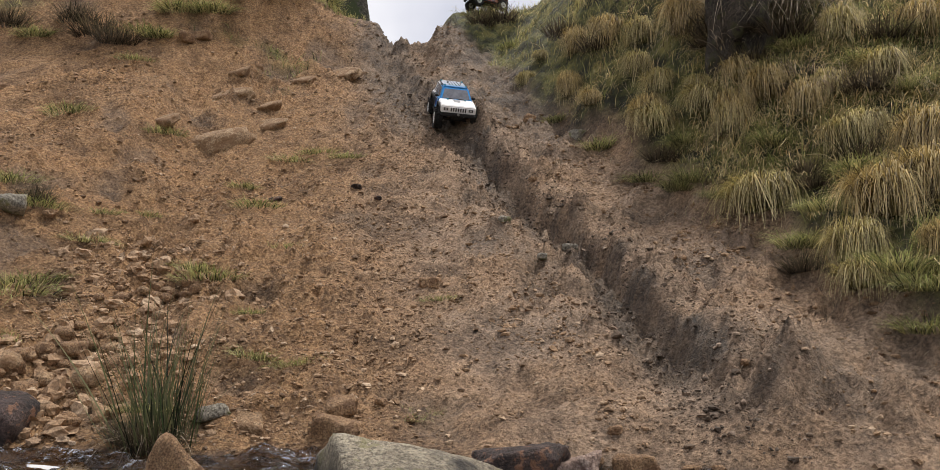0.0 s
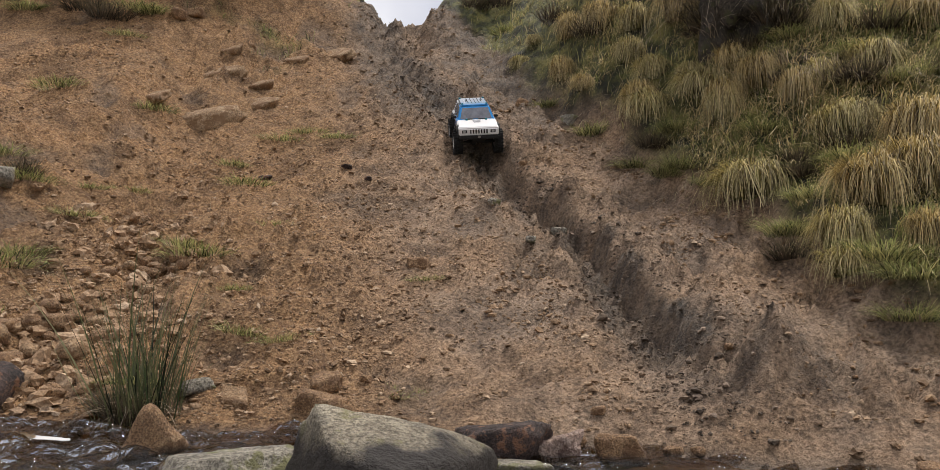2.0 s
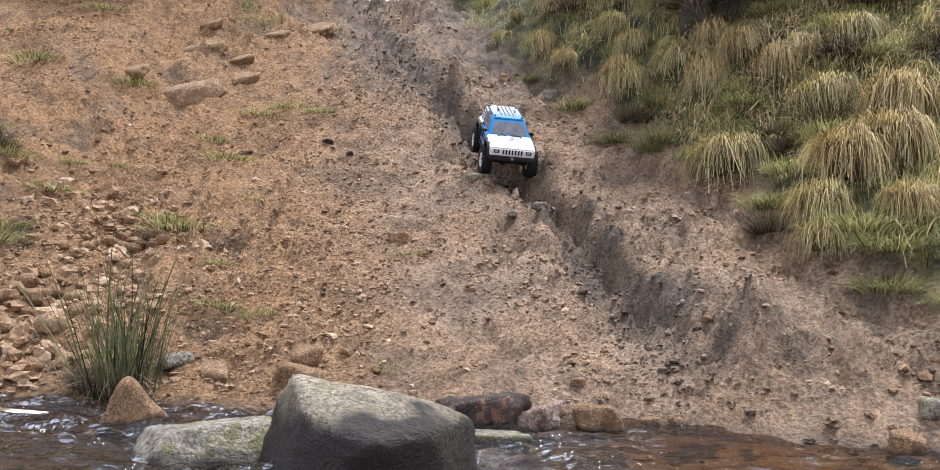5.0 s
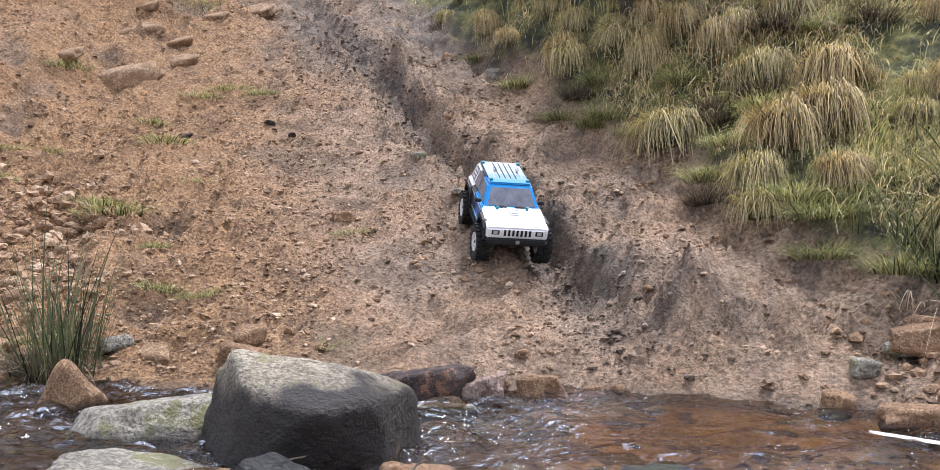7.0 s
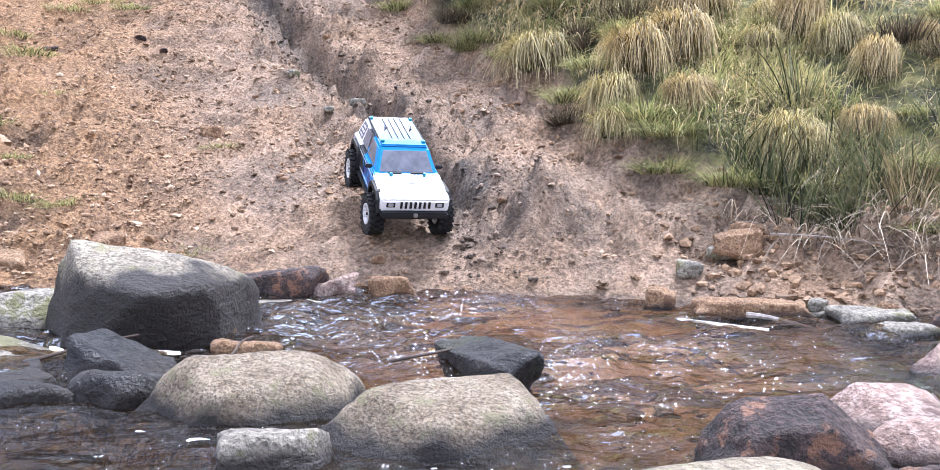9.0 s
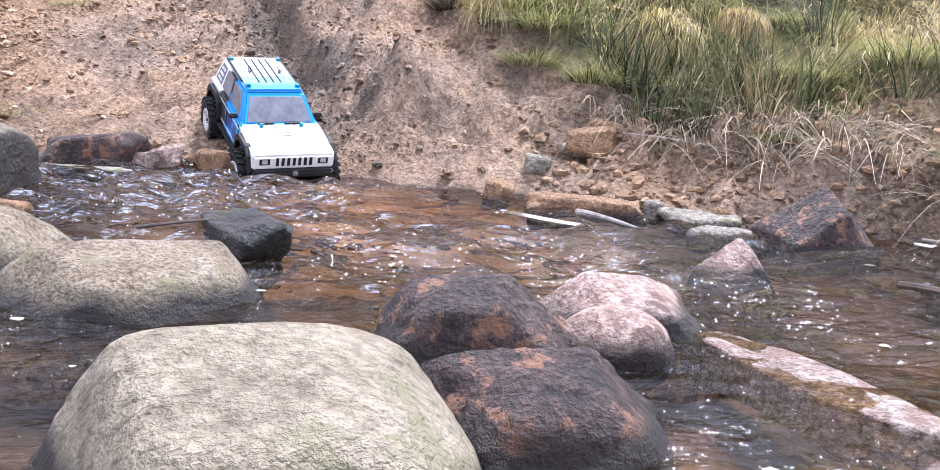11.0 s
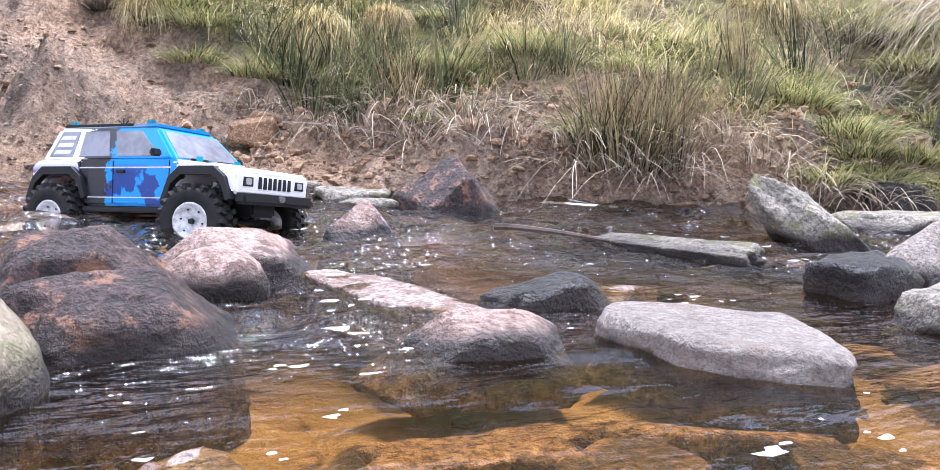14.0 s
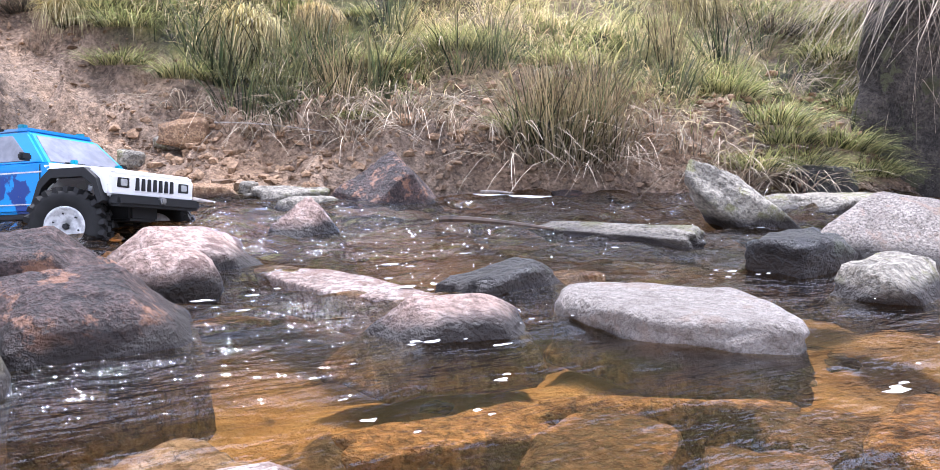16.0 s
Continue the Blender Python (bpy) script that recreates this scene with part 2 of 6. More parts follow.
    col = mix(nt, calc(nt, "MULTIPLY", land, 0.55), col, nramp(nt, damp_dark, [(0.30, (0.42, 0.39, 0.38)), (0.46, (1.1, 1.1, 1.1)), (0.7, (1.32, 1.26, 1.18))]), "MULTIPLY")
    nt.links.new(col, b.inputs["Base Color"])
    rough = calc(nt, "SUBTRACT", 0.95, calc(nt, "MULTIPLY", attr(nt, "wet"), 0.28))
    nt.links.new(rough, b.inputs["Roughness"])
    h = calc(nt, "ADD", calc(nt, "ADD", calc(nt, "MULTIPLY", mid, 0.8), calc(nt, "MULTIPLY", lump, 0.6)), calc(nt, "MULTIPLY", fine, 0.3))
    h = calc(nt, "ADD", h, calc(nt, "MULTIPLY", grit, 0.6))
    bump(nt, b, h, 1.0, 0.03)
    return m


def rock_material(name, dark, base, light, patch=None, patch_at=0.6, rough=0.8, scale=1.0, damp_dark=0.0, dry=False, sunk=False, speck=0.75):
    m, nt, b = material(name)
    co = obj_coords(nt)
    big = noise_node(nt, 9 * scale, 5, 0.6, co)
    fine = noise_node(nt, 70 * scale, 5, 0.7, co)
    col = nramp(nt, big, [(0.3, dark), (0.5, base), (0.7, light)])
    col = mix(nt, 0.45, col, nramp(nt, fine, [(0.3, dark), (0.5, base), (0.72, light)]))
    specks = noise_node(nt, 160 * scale, 3, 0.7, co)
    col = mix(nt, speck, col, nramp(nt, specks, [(0.32, (0.35, 0.33, 0.32)), (0.46, (0.95, 0.95, 0.95)), (0.7, (1.35, 1.33, 1.3))]), "MULTIPLY")
    if patch:
        spots = nramp(nt, noise_node(nt, 14 * scale, 6, 0.7, co), [(patch_at - 0.05, (0, 0, 0)), (patch_at + 0.05, (1, 1, 1))])
        col = mix(nt, spots, col, patch)
    # damp, dark skirt of algae where stones stand in the stream; raised, it also paints overhang shade
    geo = nt.nodes.new("ShaderNodeNewGeometry")
    sep = nt.nodes.new("ShaderNodeSeparateXYZ")
    nt.links.new(geo.outputs["Position"], sep.inputs[0])
    zz = calc(nt, "ADD", sep.outputs[2], calc(nt, "MULTIPLY", calc(nt, "SUBTRACT", big, 0.5), -0.05 - 1.6 * damp_dark))
    skirt = ramp(nt, zz, [(0.008 + damp_dark, (1, 1, 1)), (0.028 + 1.2 * damp_dark, (0, 0, 0))])
    if dry:
        skirt = ramp(nt, calc(nt, "ADD", zz, 0.1), [(0.094, (1, 1, 1)), (0.106, (0, 0, 0))])
    if sunk:
        skirt = calc(nt, "MULTIPLY", skirt, 0.0)
    col = mix(nt, skirt, col, (0.022, 0.016, 0.012))
    if not sunk:
        # rusty silt on what lies under the water
        col = mix(nt, ramp(nt, calc(nt, "ADD", zz, 0.1), [(0.07, (1, 1, 1)), (0.088, (0, 0, 0))]), col, nramp(nt, fine, [(0.3, (0.06, 0.03, 0.014)), (0.7, (0.26, 0.145, 0.055))]))
    nt.links.new(col, b.inputs["Base Color"])
    r = calc(nt, "SUBTRACT", rough, calc(nt, "MULTIPLY", skirt, rough - 0.65))
    nt.links.new(r, b.inputs["Roughness"])
    pits = noise_node(nt, 190 * scale, 3, 0.7, co)
    bump(nt, b, calc(nt, "ADD", calc(nt, "ADD", calc(nt, "MULTIPLY", big, 0.9), calc(nt, "MULTIPLY", fine, 0.55)), calc(nt, "MULTIPLY", pits, 0.3)), 1.0, 0.022)
    return m


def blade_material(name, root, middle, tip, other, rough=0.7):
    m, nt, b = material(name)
    # root colours darkened to stand in for shade deep between the blades
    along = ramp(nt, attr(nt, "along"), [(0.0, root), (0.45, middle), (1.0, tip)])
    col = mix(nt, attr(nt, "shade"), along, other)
    # single blades differ: some withered dark, some bleached
    own = calc(nt, "FRACT", calc(nt, "MULTIPLY", attr(nt, "shade"), 37.7))
    col = mix(nt, 1.0, col, ramp(nt, own, [(0.0, (0.3, 0.28, 0.25)), (0.25, (1.0, 1.0, 0.95)), (0.7, (1.4, 1.38, 1.3)), (1.0, (2.0, 1.96, 1.84))]), "MULTIPLY")
    nt.links.new(col, b.inputs["Base Color"])
    b.inputs["Roughness"].default_value = rough
    thin = nt.nodes.new("ShaderNodeBsdfTranslucent")
    nt.links.new(col, thin.inputs[0])
    both = nt.nodes.new("ShaderNodeMixShader")
    both.inputs[0].default_value = 0.35
    nt.links.new(b.outputs[0], both.inputs[1])
    nt.links.new(thin.outputs[0], both.inputs[2])
    nt.links.new(both.outputs[0], nt.nodes["Material Output"].inputs[0])
    return m


def plain(name, col, rough=0.5, metal=0.0, wear=0.25, scale=60):
    m, nt, b = material(name)
    n = noise_node(nt, scale, 4, 0.6, obj_coords(nt))
    c = nramp(nt, n, [(0.3, tuple(k * (1 - wear) for k in col)), (0.65, col)])
    nt.links.new(c, b.inputs["Base Color"])
    b.inputs["Roughness"].default_value, b.inputs["Metallic"].default_value = rough, metal
    bump(nt, b, n, 0.15, 0.001)
    return m


def water_material():
    m, nt, b = material("stream_water")
    nt.nodes.remove(b)
    out = nt.nodes["Material Output"]
    co = obj_coords(nt)
    mp = nt.nodes.new("ShaderNodeMapping")
    mp.inputs["Scale"].default_value = (1.0, 2.3, 1.0)
    nt.links.new(co, mp.inputs[0])
    w1 = noise_node(nt, 11, 3, 0.5, mp.outputs[0])
    w2 = noise_node(nt, 38, 3, 0.55, mp.outputs[0])
    # riffles and calmer pools
    pool = nramp(nt, noise_node(nt, 1.6, 2, 0.5, co), [(0.35, (0.6, 0.6, 0.6)), (0.65, (1.9, 1.9, 1.9))])
    sepw = nt.nodes.new("ShaderNodeSeparateXYZ")
    nt.links.new(co, sepw.inputs[0])
    pool = calc(nt, "MULTIPLY", pool, ramp(nt, calc(nt, "MULTIPLY", sepw.outputs[1], 0.5), [(0.10, (0.16, 0.16, 0.16)), (0.36, (1, 1, 1))]))
    bm_ = nt.nodes.new("ShaderNodeBump")
    bm_.inputs["Strength"].default_value, bm_.inputs["Distance"].default_value = 0.9, 0.05
    nt.links.new(calc(nt, "MULTIPLY", pool, calc(nt, "ADD", w1, calc(nt, "MULTIPLY", w2, 0.35))), bm_.inputs["Height"])
    clear = nt.nodes.new("ShaderNodeBsdfTransparent")
    clear.inputs[0].default_value = (0.93, 0.81, 0.60, 1)
    far_side = ramp(nt, calc(nt, "MULTIPLY", sepw.outputs[1], 0.5), [(0.2, (0, 0, 0)), (0.42, (1, 1, 1))])
    nt.links.new(mix(nt, far_side, (0.93, 0.81, 0.60), (0.80, 0.66, 0.47)), clear.inputs[0])
    peat = nt.nodes.new("ShaderNodeBsdfDiffuse")
    peat.inputs[0].default_value = (0.035, 0.026, 0.018, 1)
    body = nt.nodes.new("ShaderNodeMixShader")
    nt.links.new(calc(nt, "ADD", 0.03, calc(nt, "MULTIPLY", far_side, 0.10)), body.inputs[0])
    nt.links.new(clear.outputs[0], body.inputs[1])
    nt.links.new(peat.outputs[0], body.inputs[2])
    gloss = nt.nodes.new("ShaderNodeBsdfGlossy")
    gloss.inputs["Roughness"].default_value = 0.05
    nt.links.new(bm_.outputs[0], gloss.inputs["Normal"])
    fr = nt.nodes.new("ShaderNodeFresnel")
    fr.inputs[0].default_value = 1.5
    nt.links.new(bm_.outputs[0], fr.inputs["Normal"])
    mx = nt.nodes.new("ShaderNodeMixShader")
    nt.links.new(fr.outputs[0], mx.inputs[0])
    nt.links.new(body.outputs[0], mx.inputs[1])
    nt.links.new(gloss.outputs[0], mx.inputs[2])
    nt.links.new(mx.outputs[0], out.inputs[0])
    return m


SOIL = soil_material()
WATER = water_material()
ROCK_GREY = rock_material("grey_gritstone", (0.14, 0.125, 0.10), (0.30, 0.27, 0.215), (0.42, 0.385, 0.31), (0.20, 0.19, 0.09), 0.62)
# wet skirt drawn high up the front, painting in the shade of the overhang
ROCK_WET_SHADED = rock_material("wet_shaded_gritstone", (0.15, 0.125, 0.09), (0.36, 0.31, 0.225), (0.47, 0.415, 0.31), (0.25, 0.225, 0.12), 0.63, damp_dark=0.10)
ROCK_CREAM = rock_material("cream_gritstone", (0.165, 0.133, 0.088), (0.262, 0.218, 0.148), (0.335, 0.288, 0.208), (0.21, 0.19, 0.11), 0.63, scale=0.9, speck=0.4)
ROCK_TAN = rock_material("tan_gritstone", (0.17, 0.125, 0.075), (0.31, 0.245, 0.165), (0.40, 0.335, 0.24), (0.26, 0.23, 0.13), 0.64, scale=1.7)
ROCK_DARK = rock_material("dark_iron_stone", (0.014, 0.009, 0.008), (0.05, 0.029, 0.024), (0.15, 0.098, 0.085), (0.27, 0.135, 0.078), 0.625, 0.66, 1.8)
ROCK_PINK = rock_material("pink_sandstone", (0.17, 0.11, 0.085), (0.36, 0.25, 0.20), (0.52, 0.41, 0.35), (0.16, 0.10, 0.08), 0.62, speck=0.5)
ROCK_PALE = rock_material("pale_sandstone", (0.19, 0.16, 0.135), (0.31, 0.27, 0.23), (0.39, 0.345, 0.30), (0.30, 0.22, 0.17), 0.66, scale=1.6)
ROCK_FLAT = rock_material("bleached_flat_stone", (0.20, 0.17, 0.145), (0.30, 0.265, 0.23), (0.37, 0.33, 0.29), (0.27, 0.215, 0.175), 0.66, scale=1.6, dry=True, speck=0.35)
ROCK_ORANGE = rock_material("orange_sandstone", (0.20, 0.11, 0.055), (0.36, 0.215, 0.11), (0.46, 0.30, 0.17), (0.22, 0.12, 0.06), 0.6, scale=1.6)
SUNK_RUST = rock_material("rusty_bed_stone", (0.16, 0.08, 0.03), (0.34, 0.19, 0.075), (0.50, 0.31, 0.14), (0.10, 0.05, 0.025), 0.6, sunk=True)
SUNK_BROWN = rock_material("brown_bed_stone", (0.05, 0.028, 0.014), (0.12, 0.065, 0.03), (0.22, 0.13, 0.06), (0.30, 0.16, 0.06), 0.64, sunk=True)
ROCK_WASHED = rock_material("washed_pink_stone", (0.17, 0.115, 0.09), (0.32, 0.245, 0.205), (0.43, 0.36, 0.32), (0.20, 0.13, 0.10), 0.62, sunk=True)
ROCK_SAND = rock_material("buff_sandstone", (0.20, 0.12, 0.06), (0.36, 0.23, 0.125), (0.47, 0.33, 0.20), (0.26, 0.15, 0.075), 0.6, sunk=True)
ROCK_BLACK = rock_material("wet_black_stone", (0.006, 0.006, 0.006), (0.016, 0.015, 0.014), (0.05, 0.046, 0.042), (0.03, 0.035, 0.012), 0.64, 0.45)
# first colour of each blade material: the root, with gap shade painted in
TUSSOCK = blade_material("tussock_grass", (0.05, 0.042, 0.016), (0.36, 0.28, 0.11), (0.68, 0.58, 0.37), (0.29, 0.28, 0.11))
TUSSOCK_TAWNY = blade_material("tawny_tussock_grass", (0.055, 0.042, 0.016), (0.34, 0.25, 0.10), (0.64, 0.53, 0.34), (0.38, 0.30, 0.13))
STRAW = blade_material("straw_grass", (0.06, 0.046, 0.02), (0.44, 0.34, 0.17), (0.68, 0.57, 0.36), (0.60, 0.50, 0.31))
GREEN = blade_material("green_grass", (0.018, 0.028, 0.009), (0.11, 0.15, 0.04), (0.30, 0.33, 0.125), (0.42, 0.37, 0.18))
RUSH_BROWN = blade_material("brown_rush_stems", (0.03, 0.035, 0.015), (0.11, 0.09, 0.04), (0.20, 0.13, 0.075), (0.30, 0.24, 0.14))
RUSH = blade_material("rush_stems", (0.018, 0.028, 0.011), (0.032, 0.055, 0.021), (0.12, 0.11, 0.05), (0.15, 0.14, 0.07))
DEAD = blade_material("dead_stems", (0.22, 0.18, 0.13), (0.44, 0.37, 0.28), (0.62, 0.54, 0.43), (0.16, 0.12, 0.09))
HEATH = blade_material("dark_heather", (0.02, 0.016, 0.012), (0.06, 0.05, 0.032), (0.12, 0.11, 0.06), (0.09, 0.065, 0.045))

# ---- ground: one sheet from the stream bed to the horizon ----
def spread(lo, hi, step, far, grow=1.35):
    core = np.arange(lo, hi + step / 2, step)
    left, right, d = [lo], [hi], step
    while right[-1] < far:
        d *= grow
        right.append(right[-1] + d)
        left.append(left[-1] - d)
    return np.concatenate([left[:0:-1], core, right[1:]])


def build_ground():
    xs = spread(-2.3, 2.9, 0.0125, 400)
    ys = spread(-0.7, 6.4, 0.0135, 400)
    X, Y = np.meshgrid(xs, ys)
    Z = height(X, Y)
    v, e, r, g = zones(X, Y)
    nx, ny = len(xs), len(ys)
    idx = np.arange(nx * ny).reshape(ny, nx)
    faces = np.stack([idx[:-1, :-1], idx[:-1, 1:], idx[1:, 1:], idx[1:, :-1]], -1).reshape(-1, 4)
    patchy = fbm(X * 3.1, Y * 3.1, 3, 91)
    ragged = r + 0.05 * fbm(X * 9, Y * 9, 3, 93)
    wet = smooth(ragged, -0.15, -0.04) * (1 - smooth(ragged, 0.03, 0.09)) * smooth(v, 0.2, 0.5) * (0.85 + 0.3 * patchy)
    wet = np.maximum(wet, 0.5 * np.exp(-((ragged + 0.12) / 0.2) ** 2) * smooth(v, 0.1, 0.4) * smooth(fbm(X * 5, Y * 5, 3, 95), -0.2, 0.5))
    wet = np.maximum(wet, 0.8 * smooth(ragged, 0.08, 0.3) * smooth(Y, 3.9, 4.5) * (0.8 + 0.4 * patchy))
    wet = np.maximum(wet, 0.8 * np.exp(-((ragged + 0.08) / 0.24) ** 4) * smooth(Y, 4.0, 4.6))
    wet = np.maximum(wet, 0.12 * smooth(X, 0.55, 0.9) * (1 - smooth(v, 0.1, 0.65)) * smooth(v, -0.05, 0.05) * (0.7 + 0.5 * patchy))
    wet = np.maximum(wet, (1 - smooth(v, 0.0, 0.07)) * 0.85)
    wet = np.maximum(wet, 0.8 * np.exp(-((X - 0.82) / 0.26) ** 2 - ((Y - 2.14) / 0.16) ** 2) * smooth(fbm(X * 12, Y * 12, 3, 178), -0.1, 0.5))
    wet = np.maximum(wet, 0.62 * smooth(X, 1.4, 1.7) * (1 - smooth(v, 0.2, 0.4)) * (0.8 + 0.4 * patchy))
    wet = np.maximum(wet, 0.85 * smooth(e, -0.28, -0.05) * smooth(Y, 4.0, 5.0) * (1 - smooth(Y, 6, 6.6)))
    wet = np.maximum(wet, smooth(patchy, 0.55, 0.9) * 0.35 * smooth(X, -0.4, 0.3))
    wet = np.maximum(wet, 0.5 * smooth(fbm(X * 4.3, Y * 4.3, 2, 25), 0.42, 0.8) * smooth(v, 0.05, 0.2))
    clay = np.clip(smooth(X + 0.35 * (Y - 2.6) * 0.6, -0.6, 0.25) * (0.85 + 0.3 * patchy), 0, 1)
    turf = smooth(e + 0.06 * patchy, 0.02, 0.14) * smooth(v, 0.12, 0.3) * (1 - 0.6 * (1 - smooth(Y, 1.8, 2.3)) * smooth(-patchy, -0.3, 0.3))
    turf = np.maximum(turf, smooth(v - 3.75 + 0.5 * patchy, 0.0, 0.5) * smooth(-X, 0.9, 1.5))
    turf = np.maximum(turf, smooth(v, 4.6, 5.2))
    turf = np.maximum(turf, smooth(-Y, 1.5, 2.0))
    bed = 1 - smooth(v, -0.06, 0.0)
    bed = np.where(Y < -1.5, 0, bed)
    sandy = np.maximum(smooth(X + 0.22 * fbm(X * 3.3, Y * 3.3, 3, 97), 0.5, 0.72) * (1 - smooth(Y, 0.3, 0.55)) * (1 - 0.4 * smooth(X, 1.12, 1.35)), 1.3 * np.exp(-((X - 0.75) / 0.36) ** 2 - ((Y - 1.5) / 0.4) ** 2))
    silt = (1 - np.clip(sandy + 0.25 * patchy, 0, 1)) * bed * 0.9
    cl = lambda a: np.clip(a, 0, 1)
    ob = mesh_object("ground", np.stack([X, Y, Z], -1).reshape(-1, 3), faces, SOIL, True,
                     {"wet": cl(wet), "clay": cl(clay), "turf": cl(turf), "bed": cl(bed), "silt": cl(silt)})
    return tagged(ob, "steep orange-brown earth slope with a muddy rut, down to a stream bed", "ground", kind="structure")


ground = build_ground()


def build_water():
    def fine_axis(lo, hi, step, outer):
        return np.concatenate([np.arange(-outer, lo, 0.12), np.arange(lo, hi, step), np.arange(hi, outer, 0.12)])

    xs, ys = fine_axis(-1.6, 3.2, 0.013, 7.0), fine_axis(-0.5, 2.15, 0.010, 2.7)
    X, Y = np.meshgrid(xs, ys)
    riffle = (0.12 + 0.88 * smooth(Y + 0.10 * fbm(X * 3, Y * 3, 2, 207), 0.25, 0.75)) * (0.6 + 0.6 * smooth(fbm(X * 1.6, Y * 1.6, 2, 205), -0.4, 0.5))
    Z = 0.014 * smooth(Y, 0.85, 1.2) + riffle * ((0.0135 + 0.010 * smooth(Y, 0.7, 1.1)) * fbm(X * 9, Y * 20, 3, 201) + 0.0035 * fbm(X * 30, Y * 45, 2, 203))
    nx, ny = len(xs), len(ys)
    idx = np.arange(nx * ny).reshape(ny, nx)
    faces = np.stack([idx[:-1, :-1], idx[:-1, 1:], idx[1:, 1:], idx[1:, :-1]], -1).reshape(-1, 4)
    ob = mesh_object("water", np.stack([X, Y, Z], -1).reshape(-1, 3), faces, WATER)
    return tagged(ob, "shallow peaty stream with rippled clear brown water", "stream", kind="structure")


water = build_water()


# ---- stones ----
def ball(sub):
    bm = bmesh.new()
    bmesh.ops.create_icosphere(bm, subdivisions=sub, radius=1)
    v = np.array([tuple(p.co) for p in bm.verts])
    f = np.array([[p.index for p in q.verts] for q in bm.faces])
    bm.free()
    return v, f


BALLS = {s: ball(s) for s in (1, 2, 3, 4, 5)}


def rock_points(size, seed, sub=4, facets=11, sharp=9.0, rough=0.05, flat_top=0.0, block=True):
    d, f = BALLS[sub]
    rng = np.random.RandomState(seed)
    n = rng.normal(size=(facets, 3))
    n /= np.linalg.norm(n, axis=1)[:, None]
    off = rng.uniform(0.66, 0.95, facets)
    if block:
        axes = np.array([(1, 0, 0), (-1, 0, 0), (0, 1, 0), (0, -1, 0), (0, 0, 1), (0, 0, -1)]) + rng.normal(0, 0.2, (6, 3))
        n = np.concatenate([axes / np.linalg.norm(axes, axis=1)[:, None], n])
        off = np.concatenate([rng.uniform(0.5, 0.68, 6), off])
    if flat_top:
        n[4 if block else 0], off[4 if block else 0] = (rng.uniform(-0.08, 0.08), rng.uniform(-0.08, 0.08), 1), flat_top
    k = np.maximum(d @ n.T, 1e-3) / off
    r = 1 / (1.0 + (k ** sharp).sum(1)) ** (1 / sharp)
    p = d * r[:, None]
    p = (p - (p.max(0) + p.min(0)) / 2) / ((p.max(0) - p.min(0)) / 2)
    p = p * (1 + rough * fbm3(p * 1.9 + seed * 3.1, 6, seed)[:, None])
    return p * np.array(size), f


def stone(name, x, y, z, size, mat, label, turn=0, tilt=0, lean=0, seed=1, sub=4, group="", **kw):
    p, f = rock_points(size, seed, sub, **kw)
    ob = mesh_object(name, p, f, mat)
    ob.matrix_basis = pose(x, y, z, tilt, lean, turn)
    return tagged(ob, label, "rock" if name != "stone" else "stone", group)


def hewn(size, planes, seed, sub=5, sharp=26.0, rough=0.05):
    """A stone cut by planes (nx, ny, nz, distance) about its middle, in half sizes, with worn edges and a pitted skin."""
    d, f = BALLS[sub]
    n = np.array([q[:3] for q in planes], float)
    n /= np.linalg.norm(n, axis=1)[:, None]
    off = np.array([q[3] for q in planes])
    k = np.maximum(d @ n.T, 1e-3) / off
    p = d / ((k ** sharp).sum(1) ** (1 / sharp))[:, None]
    p = (p - (p.max(0) + p.min(0)) / 2) / ((p.max(0) - p.min(0)) / 2)
    p = p * (1 + rough * fbm3(p * 1.7 + seed * 3.1, 6, seed)[:, None] + 0.35 * rough * np.abs(fbm3(p * 6.0 + seed, 3, seed + 5))[:, None])
    return p * np.array(size), f


def hewn_stone(name, x, y, z, size, planes, mat, label, turn=0, seed=1, sub=5, sharp=26.0, rough=0.05):
    p, f = hewn(size, planes, seed, sub, sharp, rough)
    ob = mesh_object(name, p, f, mat)
    ob.matrix_basis = pose(x, y, z, 0, 0, turn)
    return tagged(ob, label, "rock" if name != "stone" else "stone", "stones of the stream")


def slab_planes(corners, top, lean=(0.0, 0.0), low=1.0, flare=0.12):
    """Planes of a flat stone from its corners in half sizes, counter-clockwise, and a top that may lean."""
    out = [(lean[0], lean[1], 1, top), (0, 0, -1, low)]
    for (ax, ay), (bx, by) in zip(corners, corners[1:] + corners[:1]):
        nx, ny = by - ay, ax - bx
        q = math.hypot(nx, ny)
        out.append((nx / q, ny / q, flare, (nx * ax + ny * ay) / q))
    return out


